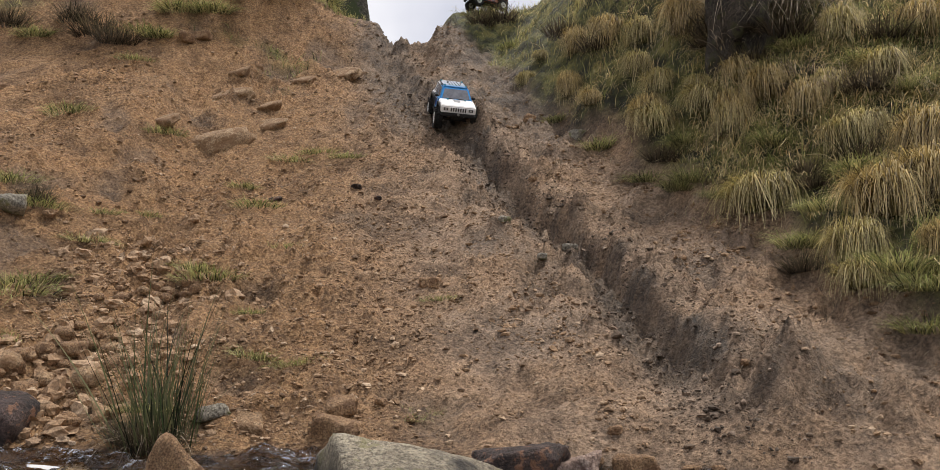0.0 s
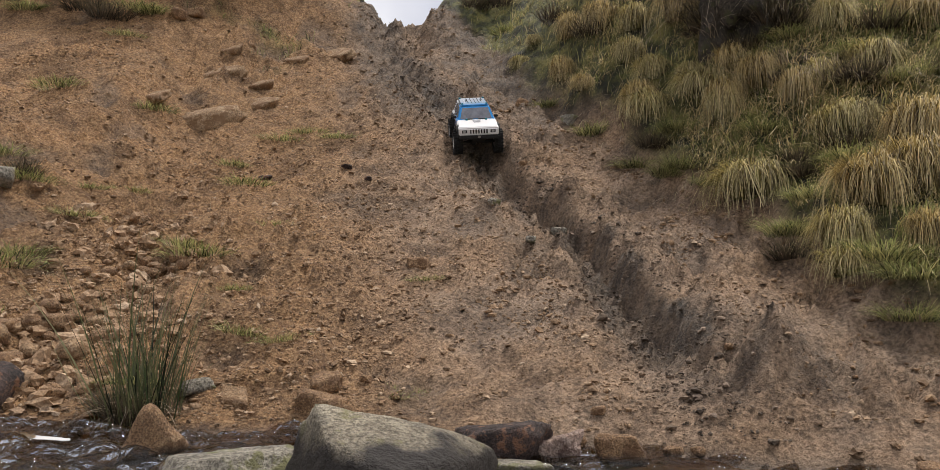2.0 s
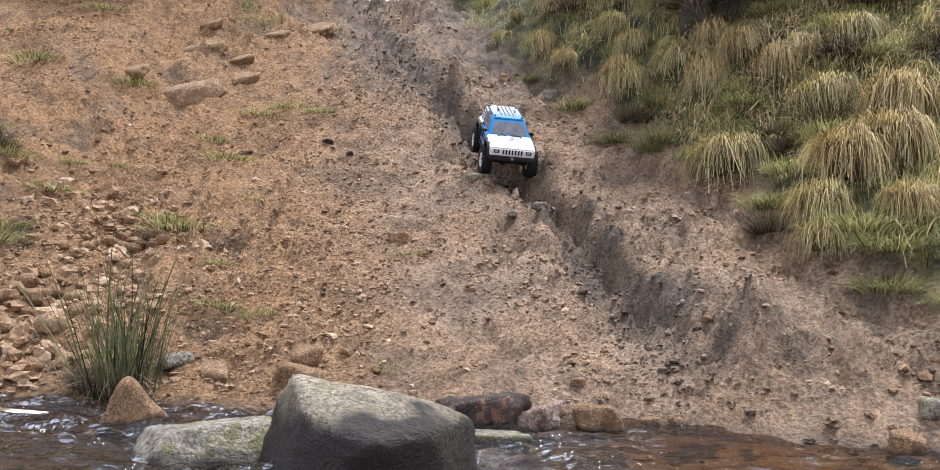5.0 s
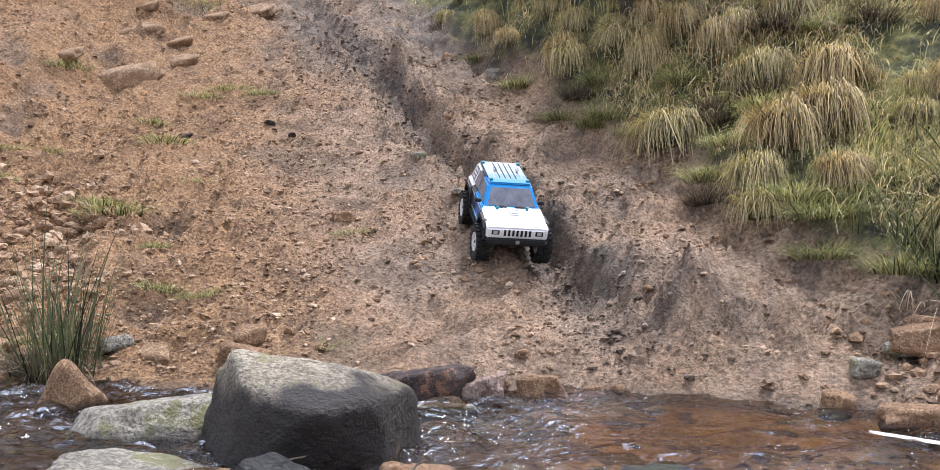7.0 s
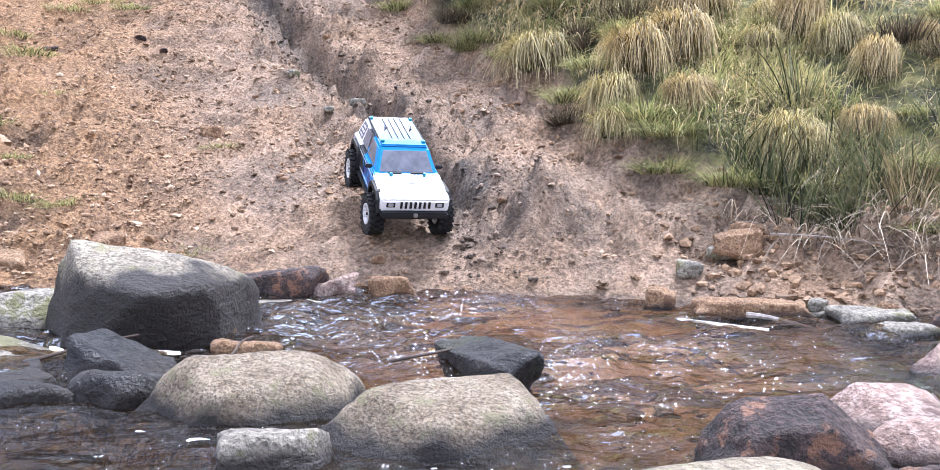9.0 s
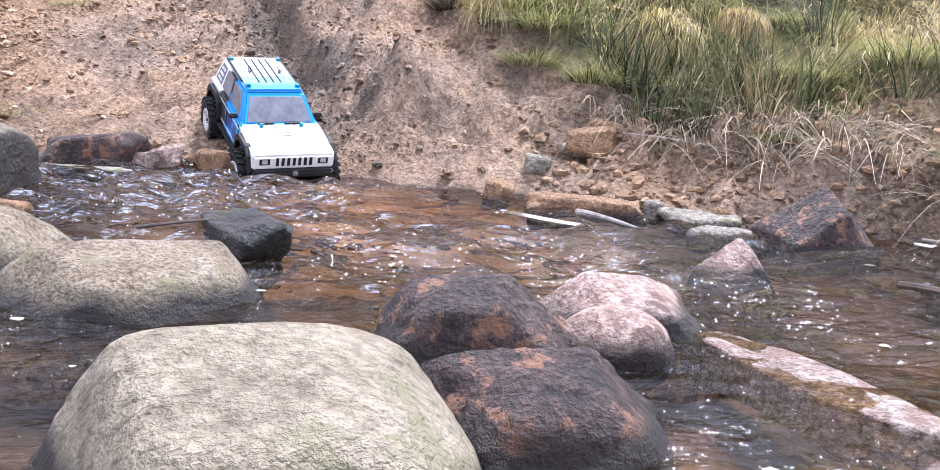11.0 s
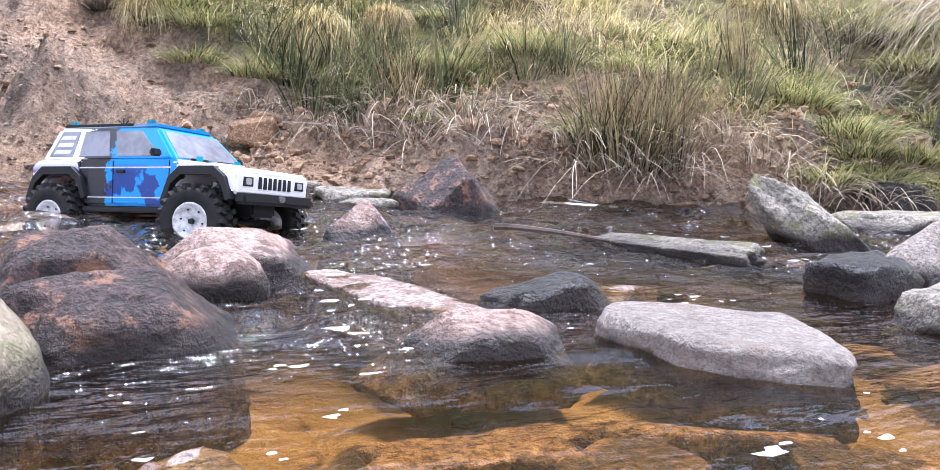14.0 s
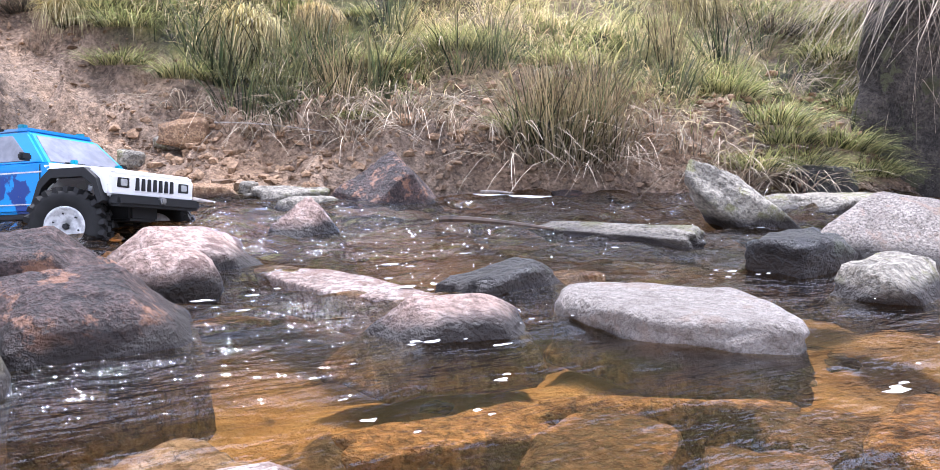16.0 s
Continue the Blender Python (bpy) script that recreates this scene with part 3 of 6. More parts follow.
CUT_STONES = [
    # x, y, z, half sizes, planes, material, turn, seed, edge, skin, label
    (-0.058, 1.29, 0.03, (0.205, 0.16, 0.135), [(0.08, -0.32, 0.94, 0.78), (0.5, -0.15, 0.86, 0.88), (0.15, -0.83, -0.55, 0.72), (0.95, -0.25, 0.05, 0.93), (-0.9, -0.35, 0.15, 0.88), (-0.5, -0.8, 0.1, 0.92), (0, 0.9, 0.3, 0.85), (0.1, 0.5, 0.86, 0.78), (0, 0, -1, 0.95), (0.7, -0.75, -0.1, 0.95)],
     ROCK_WET_SHADED, 0, 57, 30.0, 0.045, "large grey angular boulder with a wet base and shade painted up its front"),
    (0.482, 0.27, -0.005, (0.143, 0.115, 0.088), [(-0.15, -0.2, 0.95, 0.90), (0.45, -0.25, 0.85, 0.93), (0.85, -0.2, 0.5, 0.95), (0.95, -0.2, -0.1, 0.97), (-0.9, -0.2, 0.3, 0.95), (-0.2, -0.95, 0.15, 0.95), (0.6, -0.8, 0.1, 1.0), (0, 0.9, 0.4, 0.92), (0, 0, -1, 0.9)],
     ROCK_CREAM, 10, 14, 15.0, 0.035, "big rounded pale boulder with olive lichen"),
    (0.682, 0.355, -0.014, (0.112, 0.085, 0.072), [(-0.1, -0.3, 0.95, 0.80), (0.72, -0.25, 0.62, 0.80), (0.93, -0.2, 0.1, 0.95), (-0.75, -0.3, 0.55, 0.82), (-0.95, 0, 0, 0.92), (-0.15, -0.92, 0.35, 0.80), (0.5, -0.85, 0.1, 0.9), (0, 0.8, 0.55, 0.8), (0, 0, -1, 0.9)],
     ROCK_DARK, 6, 15, 36.0, 0.085, "dark red-brown angular boulder with rusty patches"),
    (0.655, 0.535, 0.0, (0.09, 0.062, 0.07), [(-0.25, -0.2, 0.94, 0.80), (0.7, -0.2, 0.66, 0.82), (-0.8, -0.2, 0.5, 0.85), (0.95, 0, -0.1, 0.92), (-0.95, 0.1, 0, 0.95), (0, -0.95, 0.2, 0.85), (0, 0.8, 0.55, 0.8), (0, 0, -1, 0.9)],
     ROCK_DARK, -10, 16, 24.0, 0.07, "dark brown boulder behind a larger one"),
    (1.115, 0.15, -0.010, (0.094, 0.12, 0.033), slab_planes([(1, 0.17), (-0.29, 1), (-0.76, 0.78), (-0.94, -0.26), (-0.12, -0.96), (0.2, -0.83)], 1.0, (0.0, 0.03), 1.0, 0.04),
     ROCK_FLAT, 0, 21, 18.0, 0.06, "broad flat pale stone lying in the stream"),
    (1.46, 1.24, -0.002, (0.13, 0.085, 0.12), [(-0.55, -0.25, 0.8, 0.72), (0.62, -0.25, 0.75, 0.74), (-0.95, -0.25, 0.1, 0.82), (-0.25, -0.93, 0.22, 0.80), (0.55, -0.8, 0.2, 0.86), (0.95, 0, 0, 0.97), (0, 0.9, 0.4, 0.8), (0, 0, -1, 0.9)],
     ROCK_DARK, 0, 28, 34.0, 0.055, "dark peaked boulder at the foot of the muddy bank"),
    (0.165, 0.79, -0.012, (0.18, 0.10, 0.078), [(-0.12, -0.25, 0.95, 0.84), (0.15, -0.88, 0.4, 0.86), (0.9, -0.25, 0.2, 0.92), (-0.85, -0.3, 0.35, 0.85), (-0.45, -0.85, 0.1, 0.90), (0.6, -0.2, 0.75, 0.98), (0, 0.9, 0.4, 0.85), (0, 0, -1, 0.9)],
     ROCK_TAN, 8, 9, 18.0, 0.04, "long tan boulder with a rounded back in the stream"),
    (0.37, 0.68, -0.012, (0.195, 0.10, 0.064), [(0.0, -0.28, 0.95, 0.86), (0.15, -0.88, 0.42, 0.86), (0.9, -0.2, 0.35, 0.90), (-0.85, -0.3, 0.35, 0.86), (-0.45, -0.85, 0.1, 0.90), (0, 0.9, 0.4, 0.85), (0, 0, -1, 0.9)],
     ROCK_TAN, 22, 10, 16.0, 0.04, "long pale brown boulder lying in the stream"),
    (1.77, 0.30, -0.018, (0.20, 0.14, 0.10), [(0.1, -0.2, 0.96, 0.88), (-0.6, -0.3, 0.74, 0.82), (-0.95, -0.2, 0.1, 0.94), (0, -0.93, 0.3, 0.88), (0.9, 0, 0.3, 0.9), (0, 0.9, 0.4, 0.85), (0, 0, -1, 0.9)],
     ROCK_PALE, 10, 25, 14.0, 0.05, "large pale rounded boulder at the waterside"),
    (0.903, 0.235, -0.004, (0.084, 0.045, 0.034), [(0.05, -0.3, 0.94, 0.86), (0.75, -0.3, 0.6, 0.86), (-0.85, -0.2, 0.45, 0.86), (0, -0.95, 0.2, 0.92), (0.95, 0, 0, 0.97), (0, 0.9, 0.4, 0.85), (0, 0, -1, 0.9)],
     ROCK_PINK, -15, 20, 18.0, 0.06, "small rounded pinkish stone in the stream"),
    (1.145, 0.96, -0.012, (0.065, 0.05, 0.07), [(-0.6, -0.3, 0.75, 0.66), (0.72, -0.25, 0.65, 0.70), (0, -0.9, 0.35, 0.8), (0.95, 0, 0, 0.95), (-0.95, 0, 0, 0.95), (0, 0.8, 0.5, 0.7), (0, 0, -1, 0.9)],
     ROCK_PINK, 20, 29, 30.0, 0.06, "small pointed pinkish stone in the stream"),
    (0.81, 0.66, -0.006, (0.125, 0.08, 0.056), [(0.12, -0.3, 0.94, 0.80), (0.6, -0.3, 0.74, 0.78), (-0.8, -0.2, 0.5, 0.85), (0, -0.93, 0.2, 0.9), (0.95, 0, 0, 0.96), (0, 0.85, 0.5, 0.85), (0, 0, -1, 0.9)],
     ROCK_PINK, 5, 17, 24.0, 0.06, "low pink boulder in the stream"),
]
for x, y, z, size, planes, mat, turn, seed, sharp, skin, label in CUT_STONES:
    hewn_stone("boulder" if max(size) > 0.09 else "stone", x, y, z, size, planes, mat, label, turn, seed, 5, sharp, skin)

BOULDERS = [
    # x, y, z, half sizes, material, turn, tilt, lean, seed, label
    (-0.34, 1.42, 0.01, (0.135, 0.085, 0.055), ROCK_GREY, 20, 0, -8, 5, "flat grey boulder at the stream's edge"),
    (-0.56, 1.70, 0.02, (0.062, 0.05, 0.075), ROCK_ORANGE, 25, 0, 20, 7, "yellow-brown angular stone standing in the stream"),
    (-0.24, 1.08, -0.005, (0.125, 0.09, 0.05), ROCK_GREY, -5, 0, 0, 8, "low grey boulder in the stream"),
    (0.20, 0.60, -0.005, (0.055, 0.04, 0.04), ROCK_GREY, 0, 0, 0, 12, "small grey stone between boulders"),
    (0.455, 0.99, 0.0, (0.04, 0.12, 0.05), ROCK_BLACK, 22, 0, 0, 13, "black wet stone with green moss"),
    (0.785, 0.54, 0.0, (0.056, 0.05, 0.048), ROCK_PINK, 0, 0, 0, 18, "rounded pinkish-brown stone in the stream"),
    (0.955, 0.49, -0.021, (0.045, 0.17, 0.026), ROCK_WASHED, 6, 0, 0, 19, "long low pinkish stone just breaking the water"),
    (1.09, 0.37, -0.006, (0.066, 0.04, 0.036), ROCK_BLACK, 10, 0, 0, 22, "dark wet stone in the stream"),
    (1.52, 0.63, -0.005, (0.036, 0.15, 0.03), ROCK_GREY, 12, 0, 0, 23, "long narrow grey stone in the stream"),
    (1.86, 0.65, 0.018, (0.16, 0.07, 0.05), ROCK_GREY, -35, 0, 33, 84, "leaning grey stone slab at the waterside"),
    (1.475, 0.285, 0.0, (0.062, 0.05, 0.045), ROCK_BLACK, 10, 0, 0, 26, "dark stone beside a pale boulder"),
    (1.41, 0.13, 0.0, (0.075, 0.05, 0.038), ROCK_GREY, 0, 0, 0, 27, "small wet grey stone"),
    (1.13, 1.56, 0.0, (0.125, 0.05, 0.045), ROCK_ORANGE, -12, 0, 0, 30, "flat orange stone at the waterline"),
    (1.36, 1.46, 0.0, (0.10, 0.06, 0.04), ROCK_GREY, 0, 0, 0, 31, "grey stone at the waterline"),
    (1.24, 1.845, 0.15, (0.06, 0.045, 0.045), ROCK_ORANGE, -20, 0, 0, 32, "orange-brown stone on the muddy slope"),
    (0.13, 1.79, 0.035, (0.105, 0.065, 0.06), ROCK_DARK, -8, 0, 0, 33, "brown boulder at the stream's edge"),
    (0.255, 1.83, 0.025, (0.055, 0.045, 0.05), ROCK_PINK, 0, 0, 0, 34, "small pink stone lying at the stream's edge"),
    (0.395, 1.86, 0.025, (0.06, 0.045, 0.042), ROCK_ORANGE, 0, 0, 0, 35, "orange stone at the stream's edge"),
    (0.985, 1.70, 0.02, (0.036, 0.03, 0.038), ROCK_ORANGE, 0, 0, 0, 36, "small orange stone on wet mud"),
    (0.10, 1.68, -0.005, (0.13, 0.06, 0.035), ROCK_GREY, 0, 0, 0, 37, "flat grey stone awash in the stream"),
    (-0.30, 2.08, 0.06, (0.06, 0.045, 0.055), ROCK_ORANGE, 0, 0, 0, 38, "reddish stone at the foot of the slope"),
    (2.62, 0.98, 0.02, (0.10, 0.08, 0.07), ROCK_BLACK, 0, 0, 0, 39, "dark stone under the grassy bank"),
    (2.35, 0.80, 0.0, (0.20, 0.10, 0.035), ROCK_GREY, 10, 0, 0, 40, "flat grey ledge at the waterline"),
    (-0.17, 0.99, -0.03, (0.07, 0.06, 0.055), ROCK_BLACK, 20, 0, 10, 61, "black wet stone below a large boulder"),
    (-0.02, 1.03, -0.03, (0.09, 0.05, 0.06), ROCK_BLACK, -20, 0, 20, 62, "black wet stone under the boulder's overhang"),
    (0.00, 0.90, -0.015, (0.06, 0.06, 0.05), ROCK_BLACK, 50, 0, 0, 63, "glossy black stone in the stream"),
    (-0.11, 0.87, -0.02, (0.08, 0.05, 0.05), ROCK_BLACK, 10, 0, 0, 64, "glossy black stone among boulders"),
    (0.13, 1.10, -0.01, (0.05, 0.04, 0.045), ROCK_ORANGE, 0, 0, 0, 65, "small rusty stone beside a boulder"),
    (0.90, 0.03, -0.055, (0.085, 0.05, 0.03), SUNK_BROWN, 15, 0, 0, 66, "dark brown flat stone under the water"),
    (0.83, 0.00, -0.06, (0.07, 0.045, 0.025), SUNK_RUST, -20, 0, 0, 67, "rusty flat stone under the water"),
    (0.94, -0.06, -0.055, (0.06, 0.04, 0.03), SUNK_BROWN, 40, 0, 0, 68, "dark stone on the sandy stream bed"),
    (1.00, 0.07, -0.05, (0.10, 0.035, 0.03), SUNK_RUST, -28, 0, 0, 69, "long brown stone under the water"),
    (0.77, -0.03, -0.055, (0.045, 0.035, 0.025), SUNK_BROWN, 0, 0, 0, 70, "small dark stone on the stream bed"),
    (0.86, 0.12, -0.055, (0.09, 0.03, 0.025), SUNK_RUST, -12, 0, 0, 71, "brown ledge under clear water"),
    (1.10, -0.09, -0.05, (0.09, 0.06, 0.03), SUNK_RUST, 10, 0, 0, 72, "rusty broad stone under the water"),
    (1.04, -0.03, -0.055, (0.05, 0.04, 0.03), SUNK_BROWN, 70, 0, 0, 73, "blackish stone on the stream bed"),
    (1.22, 0.45, -0.03, (0.10, 0.06, 0.03), ROCK_WASHED, 30, 0, 0, 74, "pinkish stone just under the water"),
    (1.62, 0.95, -0.02, (0.13, 0.06, 0.03), ROCK_GREY, -20, 0, 0, 75, "grey stone awash near the bank"),
    (1.33, 1.30, -0.01, (0.09, 0.05, 0.04), ROCK_GREY, 10, 0, 0, 76, "wet grey stone at the waterline"),
    (0.62, 0.035, -0.04, (0.07, 0.06, 0.043), ROCK_WASHED, 20, 0, 0, 79, "pale flat stone just under the water"),
    (-1.14, 2.06, 0.06, (0.095, 0.08, 0.09), ROCK_DARK, 0, 0, 0, 41, "dark boulder at the foot of the gully"),
]
for x, y, z, size, mat, turn, tilt, lean, seed, label in BOULDERS:
    big = max(size)
    stone("boulder" if big > 0.09 else "stone", x, y, z, size, mat, label, turn, tilt, lean, seed, 5 if big > 0.11 else 4, "stones of the stream",
          flat_top=0.5 if "flat" in label or "broad" in label else 0.0, facets=12 if "round" in label else 9, sharp=4.5 if "round" in label else 38.0, rough=0.05 if "round" in label else 0.11, block="round" not in label)

# ---- where things grow and lie: x, y and size ----
SPOTS_STRAW = [
    (1.04, 3.13, 1.25), (1.29, 2.68, 1.5), (1.15, 2.57, 1.1), (1.06, 3.60, 1.2), (0.79, 3.95, 1.1), (1.54, 2.93, 1.2), (1.04, 3.57, 1.0), (0.76, 3.98, 0.95), (0.99, 3.81, 0.9),
    (0.64, 4.65, 1.1), (0.79, 4.4, 1.1), (0.97, 4.19, 1.1), (0.97, 3.92, 0.9), (0.53, 4.35, 0.8), (0.75, 4.31, 0.9),
    (1.27, 3.37, 0.8), (1.42, 3.18, 1.0), (1.56, 2.99, 1.0), (1.36, 3.36, 0.9), (0.44, 4.64, 0.7), (0.22, 5.01, 0.7),
    (1.43, 2.7, 1.1), (0.83, 4.06, 0.9), (1.18, 3.54, 0.9), (1.58, 3.34, 1.0), (1.79, 3.53, 1.1), (1.49, 3.58, 1.0),
    (0.49, 4.87, 0.9), (0.3, 5.11, 0.7), (1.15, 3.81, 0.8), (1.87, 2.46, 1.0), (1.83, 2.65, 1.0), (1.12, 2.46, 0.8),
    (1.71, 2.07, 0.8), (3.19, 1.89, 0.9),
]
SPOTS_GREEN = [
    (0.87, 3.51, 1.0), (0.55, 4.15, 1.0), (1.08, 2.83, 1.0), (1.2, 2.41, 1.1), (1.15, 3.36, 0.9), (1.35, 3.02, 1.0),
    (1.24, 2.32, 1.1), (0.73, 3.81, 0.9), (1.17, 2.88, 0.9), (1.26, 3.65, 0.9), (1.52, 3.41, 1.0), (1.7, 3.26, 1.0),
    (0.12, 5.7, 0.8), (0.37, 4.56, 0.7), (1.2, 2.24, 0.9), (1.33, 2.08, 1.0), (1.53, 2.0, 1.0), (1.83, 1.85, 1.0),
    (2.02, 1.77, 1.1), (1.62, 1.67, 0.6), (2.23, 1.57, 1.0), (2.63, 1.32, 1.2), (2.6, 1.12, 1.2), (2.45, 1.06, 1.0),
    (3.28, 1.39, 1.2), (1.96, 1.39, 0.9), (2.92, 1.9, 1.0), (3.39, 1.55, 1.2), (1.24, 1.58, 0.35), (0.95, 3.32, 0.8),
    (0.81, 3.54, 0.8), (-1.88, 5.58, 1.5), (-1.65, 5.76, 1.4), (-1.45, 5.95, 1.4), (-1.29, 6.4, 1.2), (-2.07, 5.55, 1.5),
    (-2.92, 5.35, 1.2), (-2.13, 5.36, 1.2), (2.62, 1.04, 1.1), (2.8, 1.05, 1.2), (2.84, 1.0, 1.1), (2.67, 1.0, 0.9),
    (2.57, 1.08, 1.0), (3.07, 1.18, 1.2),
]
SPOTS_PATCH = [
    (-0.9, 2.92, 1.1), (-0.95, 2.98, 0.9), (-0.95, 3.64, 0.9), (-1.1, 3.92, 0.7), (-0.94, 4.19, 1.0), (-0.67, 4.17, 0.8),
    (-0.73, 3.14, 0.7), (-1.67, 4.35, 1.0), (-2.13, 4.3, 1.1), (-1.52, 2.77, 1.3), (-1.53, 2.86, 1.2), (-1.96, 3.45, 1.2),
    (-1.72, 3.27, 1.0), (-1.58, 3.48, 0.8), (-0.7, 2.68, 0.5), (-0.59, 2.41, 0.7), (-0.48, 2.37, 0.6), (-0.14, 2.22, 0.7),
    (-0.11, 2.78, 0.5), (-0.84, 4.26, 0.9), (-1.45, 3.64, 0.7), (-1.46, 3.18, 0.8), (-2.19, 5.36, 1.4), (-1.36, 2.49, 0.8),
    (-0.8, 2.15, 0.7), (-2.16, 5.12, 1.0),
]
SPOTS_HEATH = [
    (0.8, 3.77, 1.0), (1.2, 3.11, 0.8), (1.21, 3.15, 0.7), (-2.56, 5.4, 1.6), (-2.35, 5.29, 1.6), (-2.71, 5.45, 1.4),
    (1.2, 3.96, 1.6), (1.3, 3.84, 1.6), (1.34, 3.73, 1.4), (1.1, 4.04, 1.4), (1.2, 3.8, 1.1), (1.67, 3.54, 1.3),
    (0.07, 6.03, 1.3), (-0.09, 6.03, 1.1), (0.43, 5.05, 1.2), (1.38, 3.1, 1.0), (2.05, 2.41, 1.2), (1.21, 3.1, 0.8),
    (-3.13, 5.41, 1.5), (-1.74, 3.3, 0.8), (1.05, 2.75, 0.8), (3.3, 1.63, 1.1), (-0.73, 2.02, 0.9), (-0.78, 2.04, 0.7),
]
SPOTS_RUSH = [
    (-0.74, 2.03, 0.95), (-0.70, 2.04, 0.75), (1.41, 1.87, 0.95), (1.5, 1.87, 0.8), (1.41, 2.03, 1.1),
    (1.62, 1.88, 0.8), (1.94, 1.35, 0.9), (1.99, 1.31, 0.95), (2.08, 1.3, 0.9), (2.38, 1.29, 0.8), (1.94, 1.66, 0.8),
    (2.05, 1.64, 0.8), (2.81, 1.47, 1.0), (2.45, 1.49, 0.8), (1.91, 1.99, 0.9), (3.21, 1.62, 1.0), (1.56, 2.0, 1.0),
    (1.62, 1.9, 1.0), (1.62, 2.26, 1.0), (1.38, 2.14, 0.9), (2.2, 1.37, 0.8), (1.72, 1.76, 1.0), (1.52, 1.80, 0.9),
]
SPOTS_DEAD = [
    (1.3, 1.98, 0.8), (1.41, 1.81, 0.9), (1.49, 1.76, 1.0), (1.57, 1.7, 0.9), (1.68, 1.71, 0.8), (1.7, 1.53, 0.9),
    (1.83, 1.54, 0.9), (1.92, 1.35, 1.0), (2.01, 1.28, 1.0), (2.14, 1.28, 0.9), (2.25, 1.23, 0.9), (2.31, 1.15, 1.0),
    (2.35, 1.08, 0.9), (1.95, 1.79, 0.8), (1.6, 2.0, 0.8), (2.2, 1.87, 0.9), (2.24, 1.46, 0.9), (2.93, 1.36, 1.0),
    (3.18, 1.73, 1.0), (1.65, 1.81, 0.9), (1.55, 1.87, 0.8), (1.3, 3.78, 1.0), (1.4, 3.36, 1.0), (1.11, 3.94, 1.0),
    (1.29, 3.51, 0.9), (1.59, 3.27, 0.9), (-0.75, 2.04, 0.7), (1.57, 1.61, 0.8), (1.71, 1.63, 0.8), (2.16, 1.23, 0.9),
    (2.04, 1.25, 0.8), (1.89, 1.41, 0.9), (2.41, 1.06, 0.9), (2.55, 1.01, 0.9),
]
SLOPE_STONES = [
    (-0.15, 2.9, 0.048, 'o'), (-0.67, 2.92, 0.045, 'o'), (-1.24, 3.28, 0.04, 'o'), (-1.09, 2.92, 0.04, 'o'), (-1.15, 2.98, 0.03, 'o'), (-0.56, 3.78, 0.032, 'd'),
    (-0.45, 3.7, 0.028, 'd'), (-0.9, 3.71, 0.035, 'd'), (-1.5, 4.52, 0.2, 's'), (-1.25, 4.72, 0.11, 's'), (-0.99, 5.48, 0.12, 's'), (-1.58, 5.04, 0.13, 's'),
    (-1.31, 4.93, 0.09, 's'), (-1.58, 5.23, 0.09, 's'), (-1.95, 5.36, 0.08, 'o'), (-1.87, 5.44, 0.08, 'o'), (-1.71, 4.43, 0.08, 's'), (-1.2, 5.33, 0.08, 's'),
    (0.22, 3.8, 0.035, 'o'), (0.35, 3.27, 0.04, 'g'), (0.47, 4.33, 0.07, 'g'), (0.23, 4.67, 0.06, 'o'), (-1.2, 2.5, 0.05, 'o'), (-1.22, 2.43, 0.045, 'o'),
    (-1.15, 2.46, 0.055, 'o'), (-1.26, 2.36, 0.06, 'o'), (-1.24, 2.32, 0.04, 'o'), (-0.98, 2.09, 0.05, 'o'), (-1.18, 2.26, 0.05, 'o'), (-1.15, 2.36, 0.03, 'o'),
    (-1.07, 2.39, 0.03, 'o'), (-0.3, 2.13, 0.055, 'o'), (-0.21, 2.19, 0.03, 'o'), (-0.13, 2.15, 0.025, 'o'), (-0.55, 2.14, 0.065, 's'), (-0.63, 2.14, 0.055, 'g'),
    (-0.37, 2.27, 0.025, 'o'), (0.72, 2.22, 0.02, 'o'), (0.37, 2.06, 0.025, 'o'), (0.1, 3.33, 0.035, 'g'), (0.24, 3.13, 0.03, 'g'), (-1.76, 3.14, 0.1, 'g'),
    (-1.48, 5.37, 0.04, 'o'), (-2.75, 4.75, 0.08, 'o'), (1.29, 1.91, 0.07, 'o'), (1.21, 1.87, 0.045, 'g'), (0.37, 2.06, 0.02, 'o'), (1.44, 1.72, 0.018, 'o'),
    (0.58, 1.94, 0.025, 'o'), (0.53, 1.95, 0.03, 'o'), (0.31, 1.98, 0.03, 'o'), (1.2, 1.68, 0.02, 'o'), (1.42, 1.48, 0.035, 'o'), (1.95, 1.22, 0.05, 'd'),
    (2.07, 1.17, 0.035, 'o'), (2.56, 1.0, 0.07, 'd'), (1.41, 1.5, 0.04, 'o'), (1.28, 1.53, 0.03, 'g'), (1.29, 1.56, 0.035, 'g'), (1.11, 1.83, 0.05, 'g'),
]
SPOTS_HANG = [
    (3.59, 1.47, 0.9), (3.32, 1.14, 0.8), (3.59, 1.38, 1.0), (3.76, 1.34, 1.0), (3.42, 1.23, 0.8), (1.18, 4.02, 0.9),
    (1.35, 3.84, 0.9),
]
PEAT_AT = [
    (3.21, 0.98, 1.15), (1.22, 3.95, 1.0),
]
FOAM_STREAKS = [
    (0.984, 1.373, 0.096, 0.006, -52),
    (1.799, 1.240, 0.099, 0.006, -54),
    (-0.834, 1.776, 0.075, 0.016, -7),
    (-0.539, 2.037, 0.096, 0.01, 17),
    (2.373, 0.768, 0.041, 0.01, -103),
    (0.017, 1.095, 0.026, 0.008, -30),
    (-0.133, 1.115, 0.031, 0.008, -53),
]
PIER_AT = (-1.60, 7.12, 2.0)


